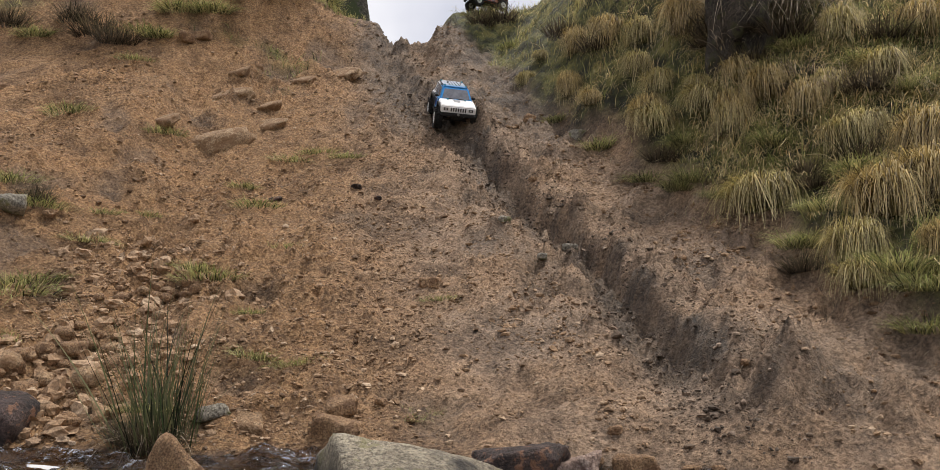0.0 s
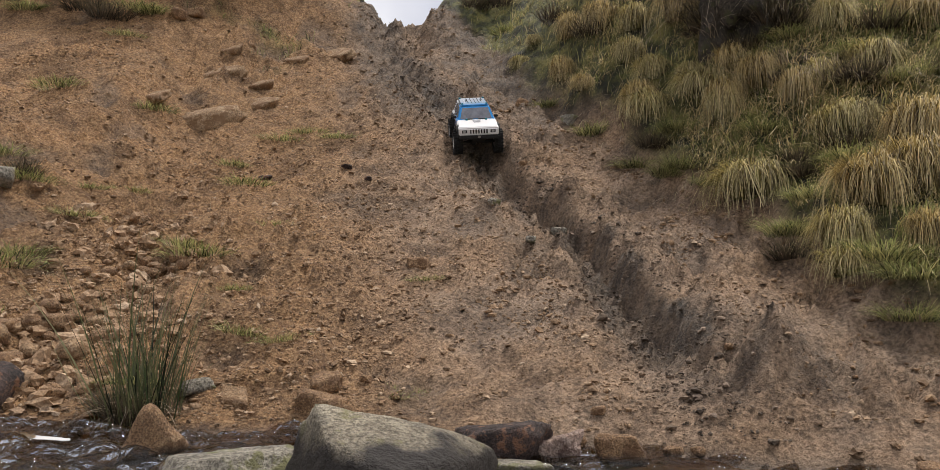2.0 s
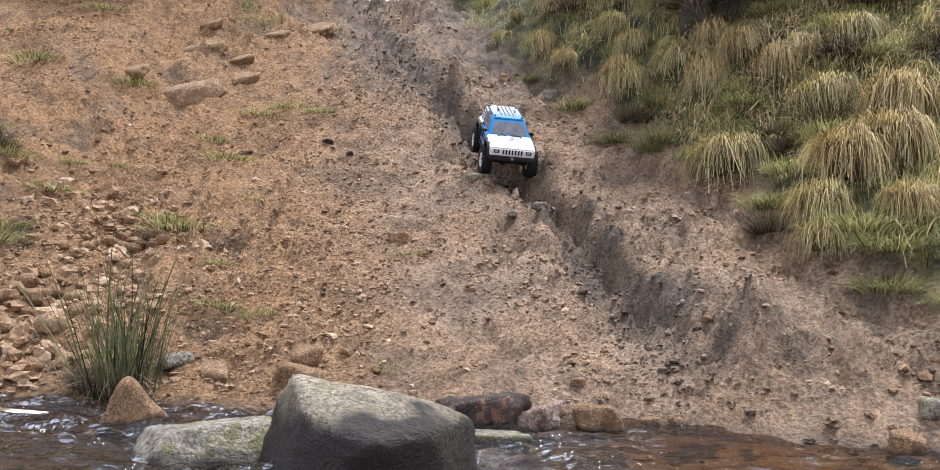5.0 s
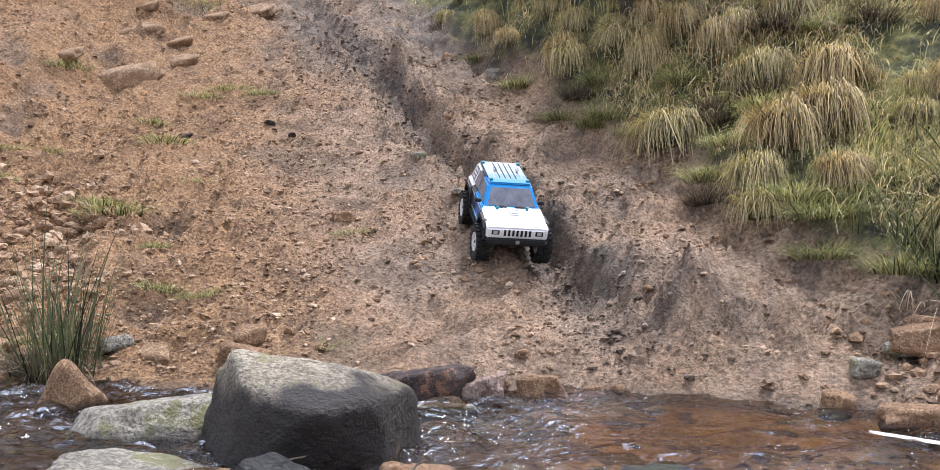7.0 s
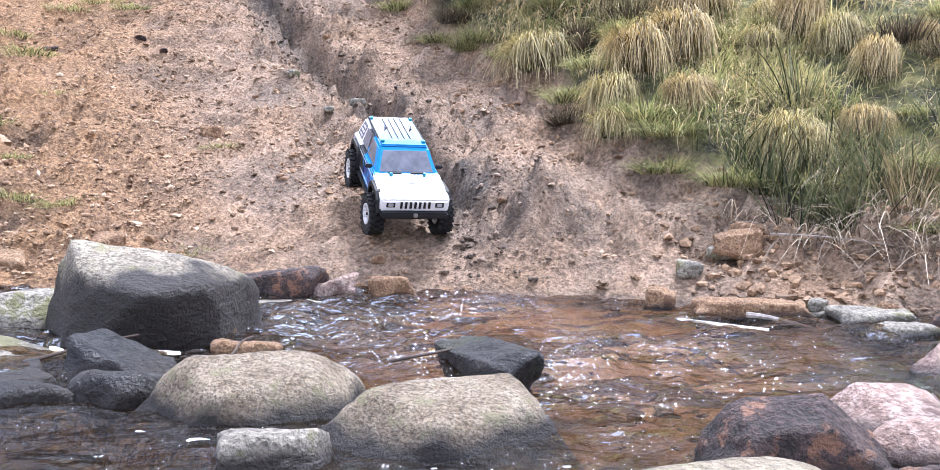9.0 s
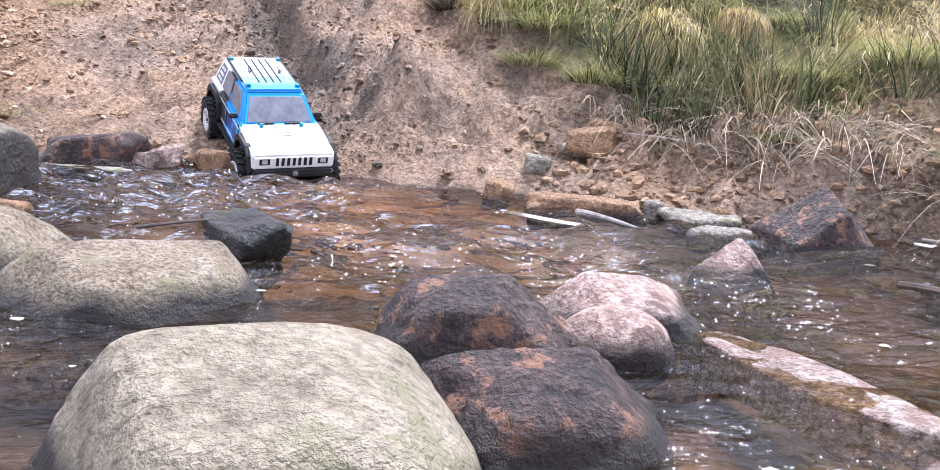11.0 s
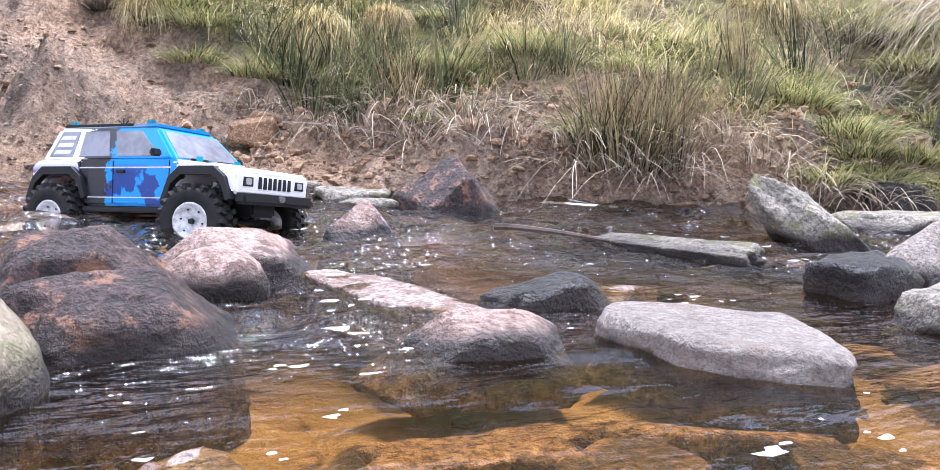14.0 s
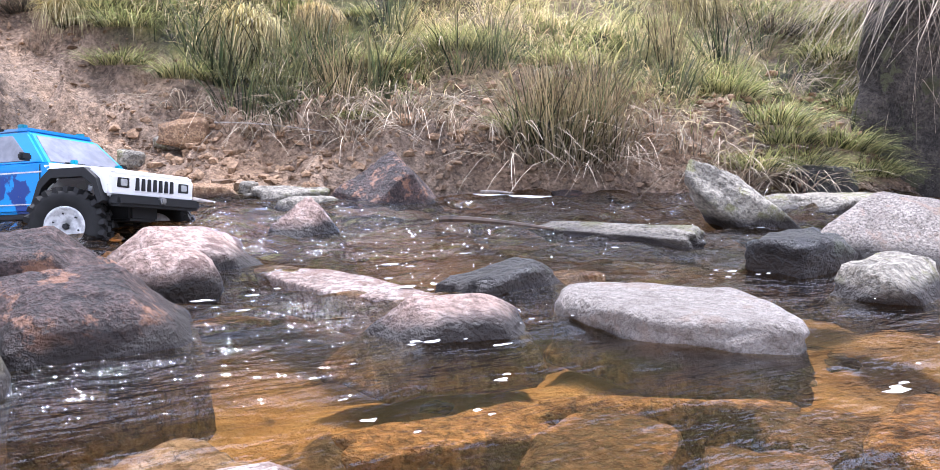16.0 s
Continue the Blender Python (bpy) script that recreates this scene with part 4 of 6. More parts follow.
# ---- grasses ----
def blades(base, direction, length, width, droop, segs, rng, curl=0.15):
    """Curved tapering strips: verts, quads, and for each vert how far along it lies and its blade's shade."""
    n = len(base)
    direction = direction / np.linalg.norm(direction, axis=1)[:, None]
    flat = direction * np.array([1, 1, 0])
    flat = flat / np.maximum(np.linalg.norm(flat, axis=1), 1e-6)[:, None]
    side = np.stack([-flat[:, 1], flat[:, 0], 0 * flat[:, 0]], 1)
    twist = rng.uniform(-1, 1, n)[:, None]
    side = side * np.cos(twist) + np.array([0, 0, 1.0]) * np.sin(twist) * 0.4
    side2 = curl * rng.normal(size=n)
    out, along = [], []
    for s in range(segs + 1):
        u = s / segs
        c = base + direction * (length * u)[:, None] + flat * (0.4 * droop * length * u * u)[:, None]
        c = c - np.array([0, 0, 1.0]) * (droop * length * 0.9 * u ** 2.2)[:, None] + side * (side2 * length * u * u)[:, None]
        w = (width * (1 - 0.85 * u ** 1.5))[:, None] * side
        out += [c - w, c + w]
        along += [np.full(n, u)] * 2
    V = np.stack(out, 1).reshape(-1, 3)
    k = 2 * (segs + 1)
    f = np.array([[2 * s, 2 * s + 1, 2 * s + 3, 2 * s + 2] for s in range(segs)])
    F = (np.arange(n)[:, None, None] * k + f[None]).reshape(-1, 4)
    A = np.stack(along, 1).ravel()
    S = np.repeat(np.clip(rng.normal(0.35, 0.3, n), 0, 1), k)
    return V, F, A, S


def clump_mesh(seed, count, radius, length, width, droop, spread_, segs=5):
    rng = np.random.RandomState(seed)
    a, q = rng.uniform(0, 2 * np.pi, count), np.sqrt(rng.uniform(0, 1, count))
    base = np.stack([radius * q * np.cos(a), radius * q * np.sin(a), np.full(count, -0.015)], 1)
    tilt = spread_ * q + rng.normal(0, 0.12, count)
    a2 = a + rng.normal(0, 0.5, count)
    d = np.stack([np.sin(tilt) * np.cos(a2), np.sin(tilt) * np.sin(a2), np.cos(tilt)], 1)
    L = length * rng.uniform(0.55, 1.15, count)
    return blades(base, d, L, width * rng.uniform(0.6, 1.3, count), droop * rng.uniform(0.5, 1.4, count), segs, rng)


def dome_mesh(seed, count, radius, rise, segs=6):
    """A tussock: blades rise from a crown, arch over and hang down all round; some stand short on the crown."""
    rng = np.random.RandomState(seed)
    a, q = rng.uniform(0, 2 * np.pi, count), np.sqrt(rng.uniform(0, 1, count))
    lop = 1 + 0.18 * np.cos(a - rng.uniform(0, 6)) + 0.10 * np.cos(2 * a - rng.uniform(0, 6)) + 0.10 * np.cos(5 * a - rng.uniform(0, 6))
    r0, top = 0.45 * radius * q, rise * (1.15 - 0.35 * q) * rng.uniform(0.75, 1.15, count)
    out = radius * (0.35 + 0.75 * q) * lop * rng.uniform(0.85, 1.2, count)
    low = -0.07 + rise * 0.7 * rng.uniform(0, 1, count) ** 1.6
    stop = np.where(rng.uniform(0, 1, count) < 0.30, rng.uniform(0.4, 0.6, count), rng.uniform(0.75, 1.05, count))
    turn = rng.normal(0, 0.28, count)
    width = 0.0014 * rng.uniform(0.5, 1.5, count)
    pts, along = [], []
    for s in range(segs + 1):
        u = stop * s / segs
        h = r0 * (1 - u) ** 2 + 2 * u * (1 - u) * (r0 + 0.55 * (out - r0)) + u * u * out
        z = -0.01 * (1 - u) ** 2 + 2 * u * (1 - u) * 2.0 * top + u * u * low
        b = a + turn * u * u
        c = np.stack([h * np.cos(b), h * np.sin(b), z], 1)
        w = (width * (1 - 0.8 * (s / segs) ** 1.5))[:, None] * np.stack([-np.sin(b), np.cos(b), 0.3 * np.ones(count)], 1)
        pts += [c - w, c + w]
        along += [u] * 2
    k = 2 * (segs + 1)
    f = np.array([[2 * s, 2 * s + 1, 2 * s + 3, 2 * s + 2] for s in range(segs)])
    F = (np.arange(count)[:, None, None] * k + f[None]).reshape(-1, 4)
    S = np.repeat(np.clip(rng.normal(0.25, 0.25, count), 0, 1), k)
    return np.stack(pts, 1).reshape(-1, 3), F, np.stack(along, 1).ravel(), S


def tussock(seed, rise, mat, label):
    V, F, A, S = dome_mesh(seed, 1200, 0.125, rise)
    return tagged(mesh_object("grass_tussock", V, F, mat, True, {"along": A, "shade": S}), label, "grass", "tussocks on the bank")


def clump(name, mat, label, category, seed, group, stems=0, **kw):
    V, F, A, S = clump_mesh(seed, **kw)
    if not stems:
        ob = mesh_object(name, V, F, mat, True, {"along": A, "shade": S})
        return tagged(ob, label, category, group)
    # the longest stems stand alone as parts; the rest stays one mass
    root = tagged(new(name), label, category, group)
    k = 2 * (kw.get("segs", 5) + 1)
    n, q = len(V) // k, len(F) // (len(V) // k)
    tips = V.reshape(n, k, 3)[:, -1, 2] if "rush" in name else np.abs(V.reshape(n, k, 3)[:, -1, :2]).sum(1)
    order = np.argsort(-tips)
    for i in order[:stems]:
        mesh_object("stem", V[i * k:(i + 1) * k], F[i * q:(i + 1) * q] - i * k, mat, True, {"along": A[i * k:(i + 1) * k], "shade": S[i * k:(i + 1) * k]}, root)
    rest = np.sort(order[stems:])
    keep = (rest[:, None] * k + np.arange(k)).ravel()
    base = np.array([[2 * s, 2 * s + 1, 2 * s + 3, 2 * s + 2] for s in range(q)])
    tagged(mesh_object("stem_mass", V[keep], (np.arange(len(rest))[:, None, None] * k + base[None]).reshape(-1, 4), mat, True, {"along": A[keep], "shade": S[keep]}, root), kind="stuff")
    return root


def plant(kinds, spots, scale=(0.8, 1.2)):
    """Sets the kinds of clump out over the spots; the first of each kind is used itself."""
    fresh = set()
    for i, (x, y, s) in enumerate(spots):
        ob = kinds[i % len(kinds)]
        m = pose(x, y, ground_z(x, y), random.uniform(-8, 8), random.uniform(-8, 8), random.uniform(0, 360))
        if ob.name not in fresh:
            fresh.add(ob.name)
            ob.scale = (s, s, s)
            ob.matrix_basis = m @ Matrix.Diagonal((s, s, s, 1))
        else:
            c = copy_thing(ob, m)
            c.matrix_basis = m @ Matrix.Diagonal((s, s, s, 1))


straw_kinds = [tussock(300 + i, 0.10 + 0.02 * i, (TUSSOCK, TUSSOCK_TAWNY)[i % 2], ("domed pale grass tussock with hanging blades", "domed tawny grass tussock with hanging blades")[i % 2]) for i in range(4)]
rng_t = np.random.RandomState(77)
more = []
while len(more) < 11:
    x, y = rng_t.uniform(0.6, 2.6), rng_t.uniform(2.0, 4.6)
    v, e, r, g = (float(q[0]) for q in zones(np.array([x]), np.array([y])))
    if 0.06 < e < 1.1 and v > 0.5 and all((x - a) ** 2 + (y - b) ** 2 > 0.016 for a, b, _ in more):
        more.append((x, y, rng_t.uniform(0.45, 1.1)))
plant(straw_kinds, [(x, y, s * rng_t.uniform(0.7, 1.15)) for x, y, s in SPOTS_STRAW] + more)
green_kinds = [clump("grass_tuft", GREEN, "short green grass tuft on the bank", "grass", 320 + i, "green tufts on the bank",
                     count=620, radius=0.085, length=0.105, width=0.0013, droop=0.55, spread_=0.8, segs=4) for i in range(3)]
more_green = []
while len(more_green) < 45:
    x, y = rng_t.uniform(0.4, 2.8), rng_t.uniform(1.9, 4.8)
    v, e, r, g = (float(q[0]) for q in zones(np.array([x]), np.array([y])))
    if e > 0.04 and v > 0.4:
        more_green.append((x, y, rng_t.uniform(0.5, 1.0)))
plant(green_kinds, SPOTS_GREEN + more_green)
patch_kinds = [clump("grass_patch", GREEN, "small green grass patch growing in bare earth", "grass", 340 + i, "grass patches on the slope",
                     count=420, radius=0.085, length=0.055, width=0.0011, droop=0.5, spread_=0.85, segs=3) for i in range(3)]
plant(patch_kinds, [(x, y, 1.3 * s) for x, y, s in SPOTS_PATCH])
heath_kinds = [clump("heather_clump", HEATH, "dark withered heather clump on the bank", "heather", 360 + i, "heather on the bank",
                     count=420, radius=0.08, length=0.11, width=0.0018, droop=0.2, spread_=0.9, segs=4) for i in range(2)]
more_heath = []
while len(more_heath) < 22:
    x, y = rng_t.uniform(0.2, 3.0), rng_t.uniform(2.2, 5.4)
    v, e, r, g = (float(q[0]) for q in zones(np.array([x]), np.array([y])))
    if e > 0.02 and v > 0.5:
        more_heath.append((x, y, rng_t.uniform(0.6, 1.2)))
plant(heath_kinds, SPOTS_HEATH + more_heath)
rush_kinds = [clump("rush_clump", RUSH, "tall dark green rush clump at the waterside", "rushes", 380 + i, "rushes at the waterside", stems=16,
                    count=80, radius=0.065, length=0.30, width=0.0021, droop=0.3, spread_=0.62, segs=5) for i in range(3)]
plant(rush_kinds, [q for q in SPOTS_RUSH if q[0] > 0])
upright = [clump("rush_clump", RUSH, "upright dark green rush clump at the foot of the slope", "rushes", 386, "rushes at the waterside", stems=16,
                 count=75, radius=0.07, length=0.33, width=0.0021, droop=0.10, spread_=0.38, segs=5)]
plant(upright, [(x, y, 1.35 * s) for x, y, s in SPOTS_RUSH if x < 0])
brown_kinds = [clump("brown_rush_clump", RUSH_BROWN, "tall browning rush clump on the mud bank", "rushes", 390 + i, "browning rushes", stems=18,
                     count=150, radius=0.06, length=0.30, width=0.0019, droop=0.12, spread_=0.4, segs=5) for i in range(2)]
plant(brown_kinds, [(1.95, 1.31, 1.0), (2.03, 1.28, 0.95), (2.10, 1.25, 0.9), (1.99, 1.33, 0.85), (1.62, 1.75, 0.8), (2.50, 1.42, 0.8)])
dead_kinds = [clump("dead_stem_clump", DEAD, "tangle of bleached dead rush stems on the mud bank", "dead stems", 400 + i, "dead stems on the bank", stems=14,
                    count=90, radius=0.10, length=0.22, width=0.0017, droop=0.9, spread_=0.95, segs=5) for i in range(3)]
plant(dead_kinds, SPOTS_DEAD)


def cover(name, mat, label, category, seed, count, box, test, length, width, droop, tilt, segs=3):
    """Countless short blades over the parts of the ground that the test picks."""
    rng = np.random.RandomState(seed)
    x, y = rng.uniform(box[0], box[1], count), rng.uniform(box[2], box[3], count)
    v, e, r, g = zones(x, y)
    ok = test(x, y, v, e) > rng.uniform(0, 1, count)
    x, y = x[ok], y[ok]
    n = len(x)
    base = np.stack([x, y, height(x, y) - 0.006], 1)
    a, t = rng.uniform(0, 2 * np.pi, n), np.abs(rng.normal(0, tilt, n))
    d = np.stack([np.sin(t) * np.cos(a), np.sin(t) * np.sin(a) - 0.25, np.cos(t)], 1)
    lush = 0.75 + 0.5 * fbm(x * 2.7, y * 2.7, 2, seed)
    V, F, A, S = blades(base, d, length * lush * rng.uniform(0.5, 1.25, n), width * rng.uniform(0.6, 1.3, n), droop * rng.uniform(0.4, 1.4, n), segs, rng)
    dry = np.repeat(smooth(fbm(x * 1.9, y * 1.9, 3, seed + 7), -0.35, 0.55), 2 * (segs + 1))
    return tagged(mesh_object(name, V, F, mat, True, {"along": A, "shade": np.clip(0.45 * S + 0.6 * dry, 0, 1)}), label, category, kind="stuff")


def on_bank(x, y, v, e):
    return smooth(e + 0.08 * fbm(x * 5, y * 5, 2, 3), 0.02, 0.16) * smooth(v + 0.07 * smooth(x, 1.7, 2.0) + 0.07 * fbm(x * 6, y * 6, 2, 4), 0.14, 0.32) * (0.10 + 0.90 * smooth(fbm(x * 2.6, y * 2.6, 3, 8), -0.35, 0.25)) * (1 - 0.75 * (1 - smooth(e, 0.15, 0.45)) * smooth(y, 4.1, 4.8))


def on_top(x, y, v, e):
    return smooth(v - 3.75 + 0.5 * fbm(x * 3.1, y * 3.1, 3, 91), 0.0, 0.5) * smooth(-x, 0.8, 1.4)


def near_edge(x, y, v, e):
    return smooth(e, -0.16, 0.1) * (1 - smooth(e, 0.3, 0.7)) * smooth(v, 0.05, 0.2) * 0.8 + 0.85 * smooth(x, 1.3, 1.6) * smooth(v, 0.01, 0.08) * (1 - smooth(v, 0.5, 0.9))


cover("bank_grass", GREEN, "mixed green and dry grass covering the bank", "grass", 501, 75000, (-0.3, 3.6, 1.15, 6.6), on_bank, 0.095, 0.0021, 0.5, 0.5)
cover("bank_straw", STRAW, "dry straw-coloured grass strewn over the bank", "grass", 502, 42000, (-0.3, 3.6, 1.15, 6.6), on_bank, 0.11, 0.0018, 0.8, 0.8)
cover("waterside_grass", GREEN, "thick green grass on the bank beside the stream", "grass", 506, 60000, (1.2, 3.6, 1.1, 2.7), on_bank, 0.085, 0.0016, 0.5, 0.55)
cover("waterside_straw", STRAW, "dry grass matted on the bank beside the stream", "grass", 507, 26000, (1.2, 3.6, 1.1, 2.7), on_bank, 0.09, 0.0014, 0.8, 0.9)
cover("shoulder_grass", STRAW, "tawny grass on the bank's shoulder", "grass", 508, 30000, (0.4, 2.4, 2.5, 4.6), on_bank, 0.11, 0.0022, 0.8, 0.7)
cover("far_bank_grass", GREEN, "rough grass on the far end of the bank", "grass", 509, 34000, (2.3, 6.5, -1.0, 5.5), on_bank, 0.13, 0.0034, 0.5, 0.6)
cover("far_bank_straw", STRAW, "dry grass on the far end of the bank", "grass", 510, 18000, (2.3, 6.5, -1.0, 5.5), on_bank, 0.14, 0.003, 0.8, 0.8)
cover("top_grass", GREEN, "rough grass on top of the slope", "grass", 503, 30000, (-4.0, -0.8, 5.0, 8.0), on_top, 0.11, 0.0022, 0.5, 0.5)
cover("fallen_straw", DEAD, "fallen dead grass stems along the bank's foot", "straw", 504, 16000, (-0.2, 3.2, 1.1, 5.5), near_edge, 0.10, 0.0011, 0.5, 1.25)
cover("slope_litter", DEAD, "scattered straw and rootlets on the bare slope", "straw", 505, 5200, (-2.2, 1.2, 1.95, 5.2),
      lambda x, y, v, e: smooth(v, 0.05, 0.2) * (1 - smooth(e, -0.1, 0.1)) * smooth(fbm(x * 3, y * 3, 2, 9), -0.4, 0.5), 0.045, 0.0008, 0.3, 1.5)

# ---- loose earth and pebbles ----
def clod_material():
    m, nt, b = material("clods")
    s = attr(nt, "shade")
    col = ramp(nt, s, [(0.0, (0.15, 0.092, 0.052)), (0.35, (0.25, 0.155, 0.085)), (0.8, (0.35, 0.225, 0.13)), (1.0, (0.50, 0.37, 0.25))])
    wetcol = ramp(nt, s, [(0.0, (0.05, 0.038, 0.028)), (0.6, (0.12, 0.088, 0.063)), (1.0, (0.26, 0.19, 0.14))])
    n = noise_node(nt, 150, 3, 0.6, obj_coords(nt))
    col = mix(nt, attr(nt, "wet"), col, wetcol)
    col = mix(nt, 0.6, col, nramp(nt, n, [(0.3, (0.45, 0.45, 0.45)), (0.7, (1.3, 1.3, 1.3))]), "MULTIPLY")
    nt.links.new(col, b.inputs["Base Color"])
    b.inputs["Roughness"].default_value = 0.9
    bump(nt, b, n, 0.6, 0.004)
    return m


CLOD = clod_material()


def scatter(name, label, category, seed, count, box, weight, sizes, sub=1, flat=0.7, bright=(0.0, 1.0), sink=0.25):
    rng = np.random.RandomState(seed)
    x, y = rng.uniform(box[0], box[1], count * 4), rng.uniform(box[2], box[3], count * 4)
    v, e, r, g = zones(x, y)
    ok = np.where(weight(x, y, v, e, r, g) > rng.uniform(0, 1, len(x)))[0][:count]
    x, y, r, v = x[ok], y[ok], r[ok], v[ok]
    n = len(x)
    d, f = BALLS[sub]
    size = sizes[0] * (sizes[1] / sizes[0]) ** (rng.uniform(0, 1, n) ** 2.2)
    lump = d[None] * (1 + 0.28 * rng.normal(size=(n, len(d)))[..., None]) * size[:, None, None]
    lump = lump * rng.uniform(0.7, 1.3, (n, 1, 3))
    lump[..., 2] *= flat
    a = rng.uniform(0, 2 * np.pi, n)
    c, s = np.cos(a)[:, None], np.sin(a)[:, None]
    P = np.stack([lump[..., 0] * c - lump[..., 1] * s + x[:, None], lump[..., 0] * s + lump[..., 1] * c + y[:, None],
                  lump[..., 2] + (height(x, y) + size * flat * (0.6 - sink))[:, None]], -1)
    F = (np.arange(n)[:, None, None] * len(d) + f[None]).reshape(-1, 3)
    shade = np.repeat(rng.uniform(*bright, n), len(d))
    wet = np.repeat(np.clip(np.exp(-(r / 0.16) ** 4) * 0.9 + (1 - smooth(v, 0.0, 0.12)) * 0.8, 0, 1), len(d))
    return tagged(mesh_object(name, P.reshape(-1, 3), F, CLOD, False, {"shade": shade, "wet": wet}), label, category, kind="stuff")


def on_slope(x, y, v, e, r, g):
    rough = 0.25 + 0.75 * smooth(fbm(x * 2.3, y * 2.3, 3, 13), -0.3, 0.5)
    return smooth(v, 0.02, 0.12) * (1 - smooth(e, -0.05, 0.1)) * (rough + 0.6 * np.exp(-(r / 0.2) ** 2)) * (1.1 - 0.09 * y)


def in_gully(x, y, v, e, r, g):
    return smooth(v, 0.0, 0.1) * np.exp(-(g / 0.24) ** 2) * (1 - smooth(y, 2.9, 3.6))


scatter("earth_clods", "loose earth clods over the bare slope", "earth", 601, 15000, (-2.6, 1.5, 1.9, 6.2), on_slope, (0.003, 0.013), sink=0.5, flat=0.6)
scatter("earth_crumbs", "fine crumbs of earth and grit on the slope", "grit", 602, 18000, (-2.2, 1.5, 1.9, 4.8), on_slope, (0.0018, 0.006), bright=(0.1, 1.0))
scatter("bank_debris", "dark clods and debris on the muddy bank foot", "earth", 606, 2600, (1.1, 3.0, 0.9, 2.3), lambda x, y, v, e, r, g: smooth(v, 0.0, 0.06) * (1 - smooth(v, 0.25, 0.5)), (0.003, 0.016), bright=(0.0, 0.8))
scatter("gully_pebbles", "orange pebbles washed down the gully", "pebbles", 603, 700, (-1.7, -0.6, 1.95, 3.6), in_gully, (0.007, 0.030), 2, 0.8, (0.45, 0.95))
scatter("shore_pebbles", "wet pebbles along the waterline", "pebbles", 604, 500, (-1.6, 2.6, 0.9, 2.2), lambda x, y, v, e, r, g: np.exp(-((v - 0.02) / 0.06) ** 2), (0.005, 0.020), 2, 0.7, (0.3, 0.95))
scatter("bed_pebbles", "brown pebbles and leaves on the stream bed", "pebbles", 605, 900, (-0.8, 2.8, -0.3, 1.9), lambda x, y, v, e, r, g: 0.6 * (1 - smooth(v, -0.1, -0.03)) * smooth(fbm(x * 3, y * 3, 2, 19), -0.1, 0.5), (0.006, 0.026), 2, 0.45, (0.0, 0.6))

# ---- single stones on the slope ----
for i, (x, y, s, kind) in enumerate(SLOPE_STONES):
    s *= 0.9 if kind == "s" else 0.78
    size = {"o": (1, 0.75, 0.6), "s": (1.7, 0.75, 0.42), "g": (1, 0.8, 0.6), "d": (1, 0.8, 0.45)}[kind]
    mat = {"o": ROCK_ORANGE, "s": ROCK_SAND, "g": ROCK_GREY, "d": ROCK_DARK}[kind]
    label = {"o": "orange-brown stone half sunk in the slope", "s": "long sandstone ledge lying in the slope", "g": "pale grey stone on the slope", "d": "dark stone on the bare slope"}[kind]
    stone("stone", x, y, ground_z(x, y) + s * size[2] * (-0.85 if kind == "s" else 0.3), tuple(s * k for k in size), mat, label, (-32 if kind == "s" else i * 47 % 360), 29 if kind == "s" else 0, 0,
          700 + i, 3, "stones on the slope", facets=9, sharp=30.0, rough=0.08)

rng_p = np.random.RandomState(42)
for i in range(60):
    y = rng_p.uniform(2.06, 2.9)
    x = float(np.interp(y, *GULLY)) + rng_p.normal(-0.02, 0.11)
    s = rng_p.uniform(0.014, 0.034) * (1.5 if i % 9 == 0 else 1.0)
    stone("stone", x, y, ground_z(x, y) + 0.35 * s, (s, 0.8 * s, 0.65 * s), (ROCK_ORANGE, ROCK_SAND)[i % 3 == 0], "orange-brown rounded pebble washed down the gully", i * 61 % 360, 0, 0, 1000 + i, 2, "pebbles in the gully", facets=9, sharp=8.0, rough=0.06, block=False)

# ---- the dark stone pier above the slope ----
PIER = rock_material("weathered_pier_stone", (0.035, 0.035, 0.028), (0.085, 0.082, 0.065), (0.14, 0.13, 0.10), (0.05, 0.065, 0.025), 0.55, 0.9, 0.4)


def build_pier():
    bm = bmesh.new()
    n = 14
    rings = []
    for k in range(9):
        z, w = k / 8 * 2.6, 0.62 - 0.14 * k / 8 * 2.6
        ring = []
        for i in range(4 * n):
            s, u = divmod(i, n)
            u = u / n * 2 - 1
            px, py = [(u, -1), (1, u), (-u, 1), (-1, -u)][s]
            p = Vector((px * w, py * w * 0.8, z))
            p += Vector((1, 1, 0.3)) * 0.022 * noise.noise(p * 3.1)
            ring.append(bm.verts.new(p))
        rings.append(ring)
    for a, b in zip(rings, rings[1:]):
        for i in range(4 * n):
            bm.faces.new((a[i], a[(i + 1) % (4 * n)], b[(i + 1) % (4 * n)], b[i]))
    bm.faces.new(rings[-1])
    me = bpy.data.meshes.new("stone_pier")
    bm.to_mesh(me)
    bm.free()
    me.materials.append(PIER)
    ob = new("stone_pier", me)
    ob.matrix_basis = pose(PIER_AT[0], PIER_AT[1], PIER_AT[2], 0, 0, 12)
    return tagged(ob, "dark mossy stone pier standing above the slope", "pier")


build_pier()

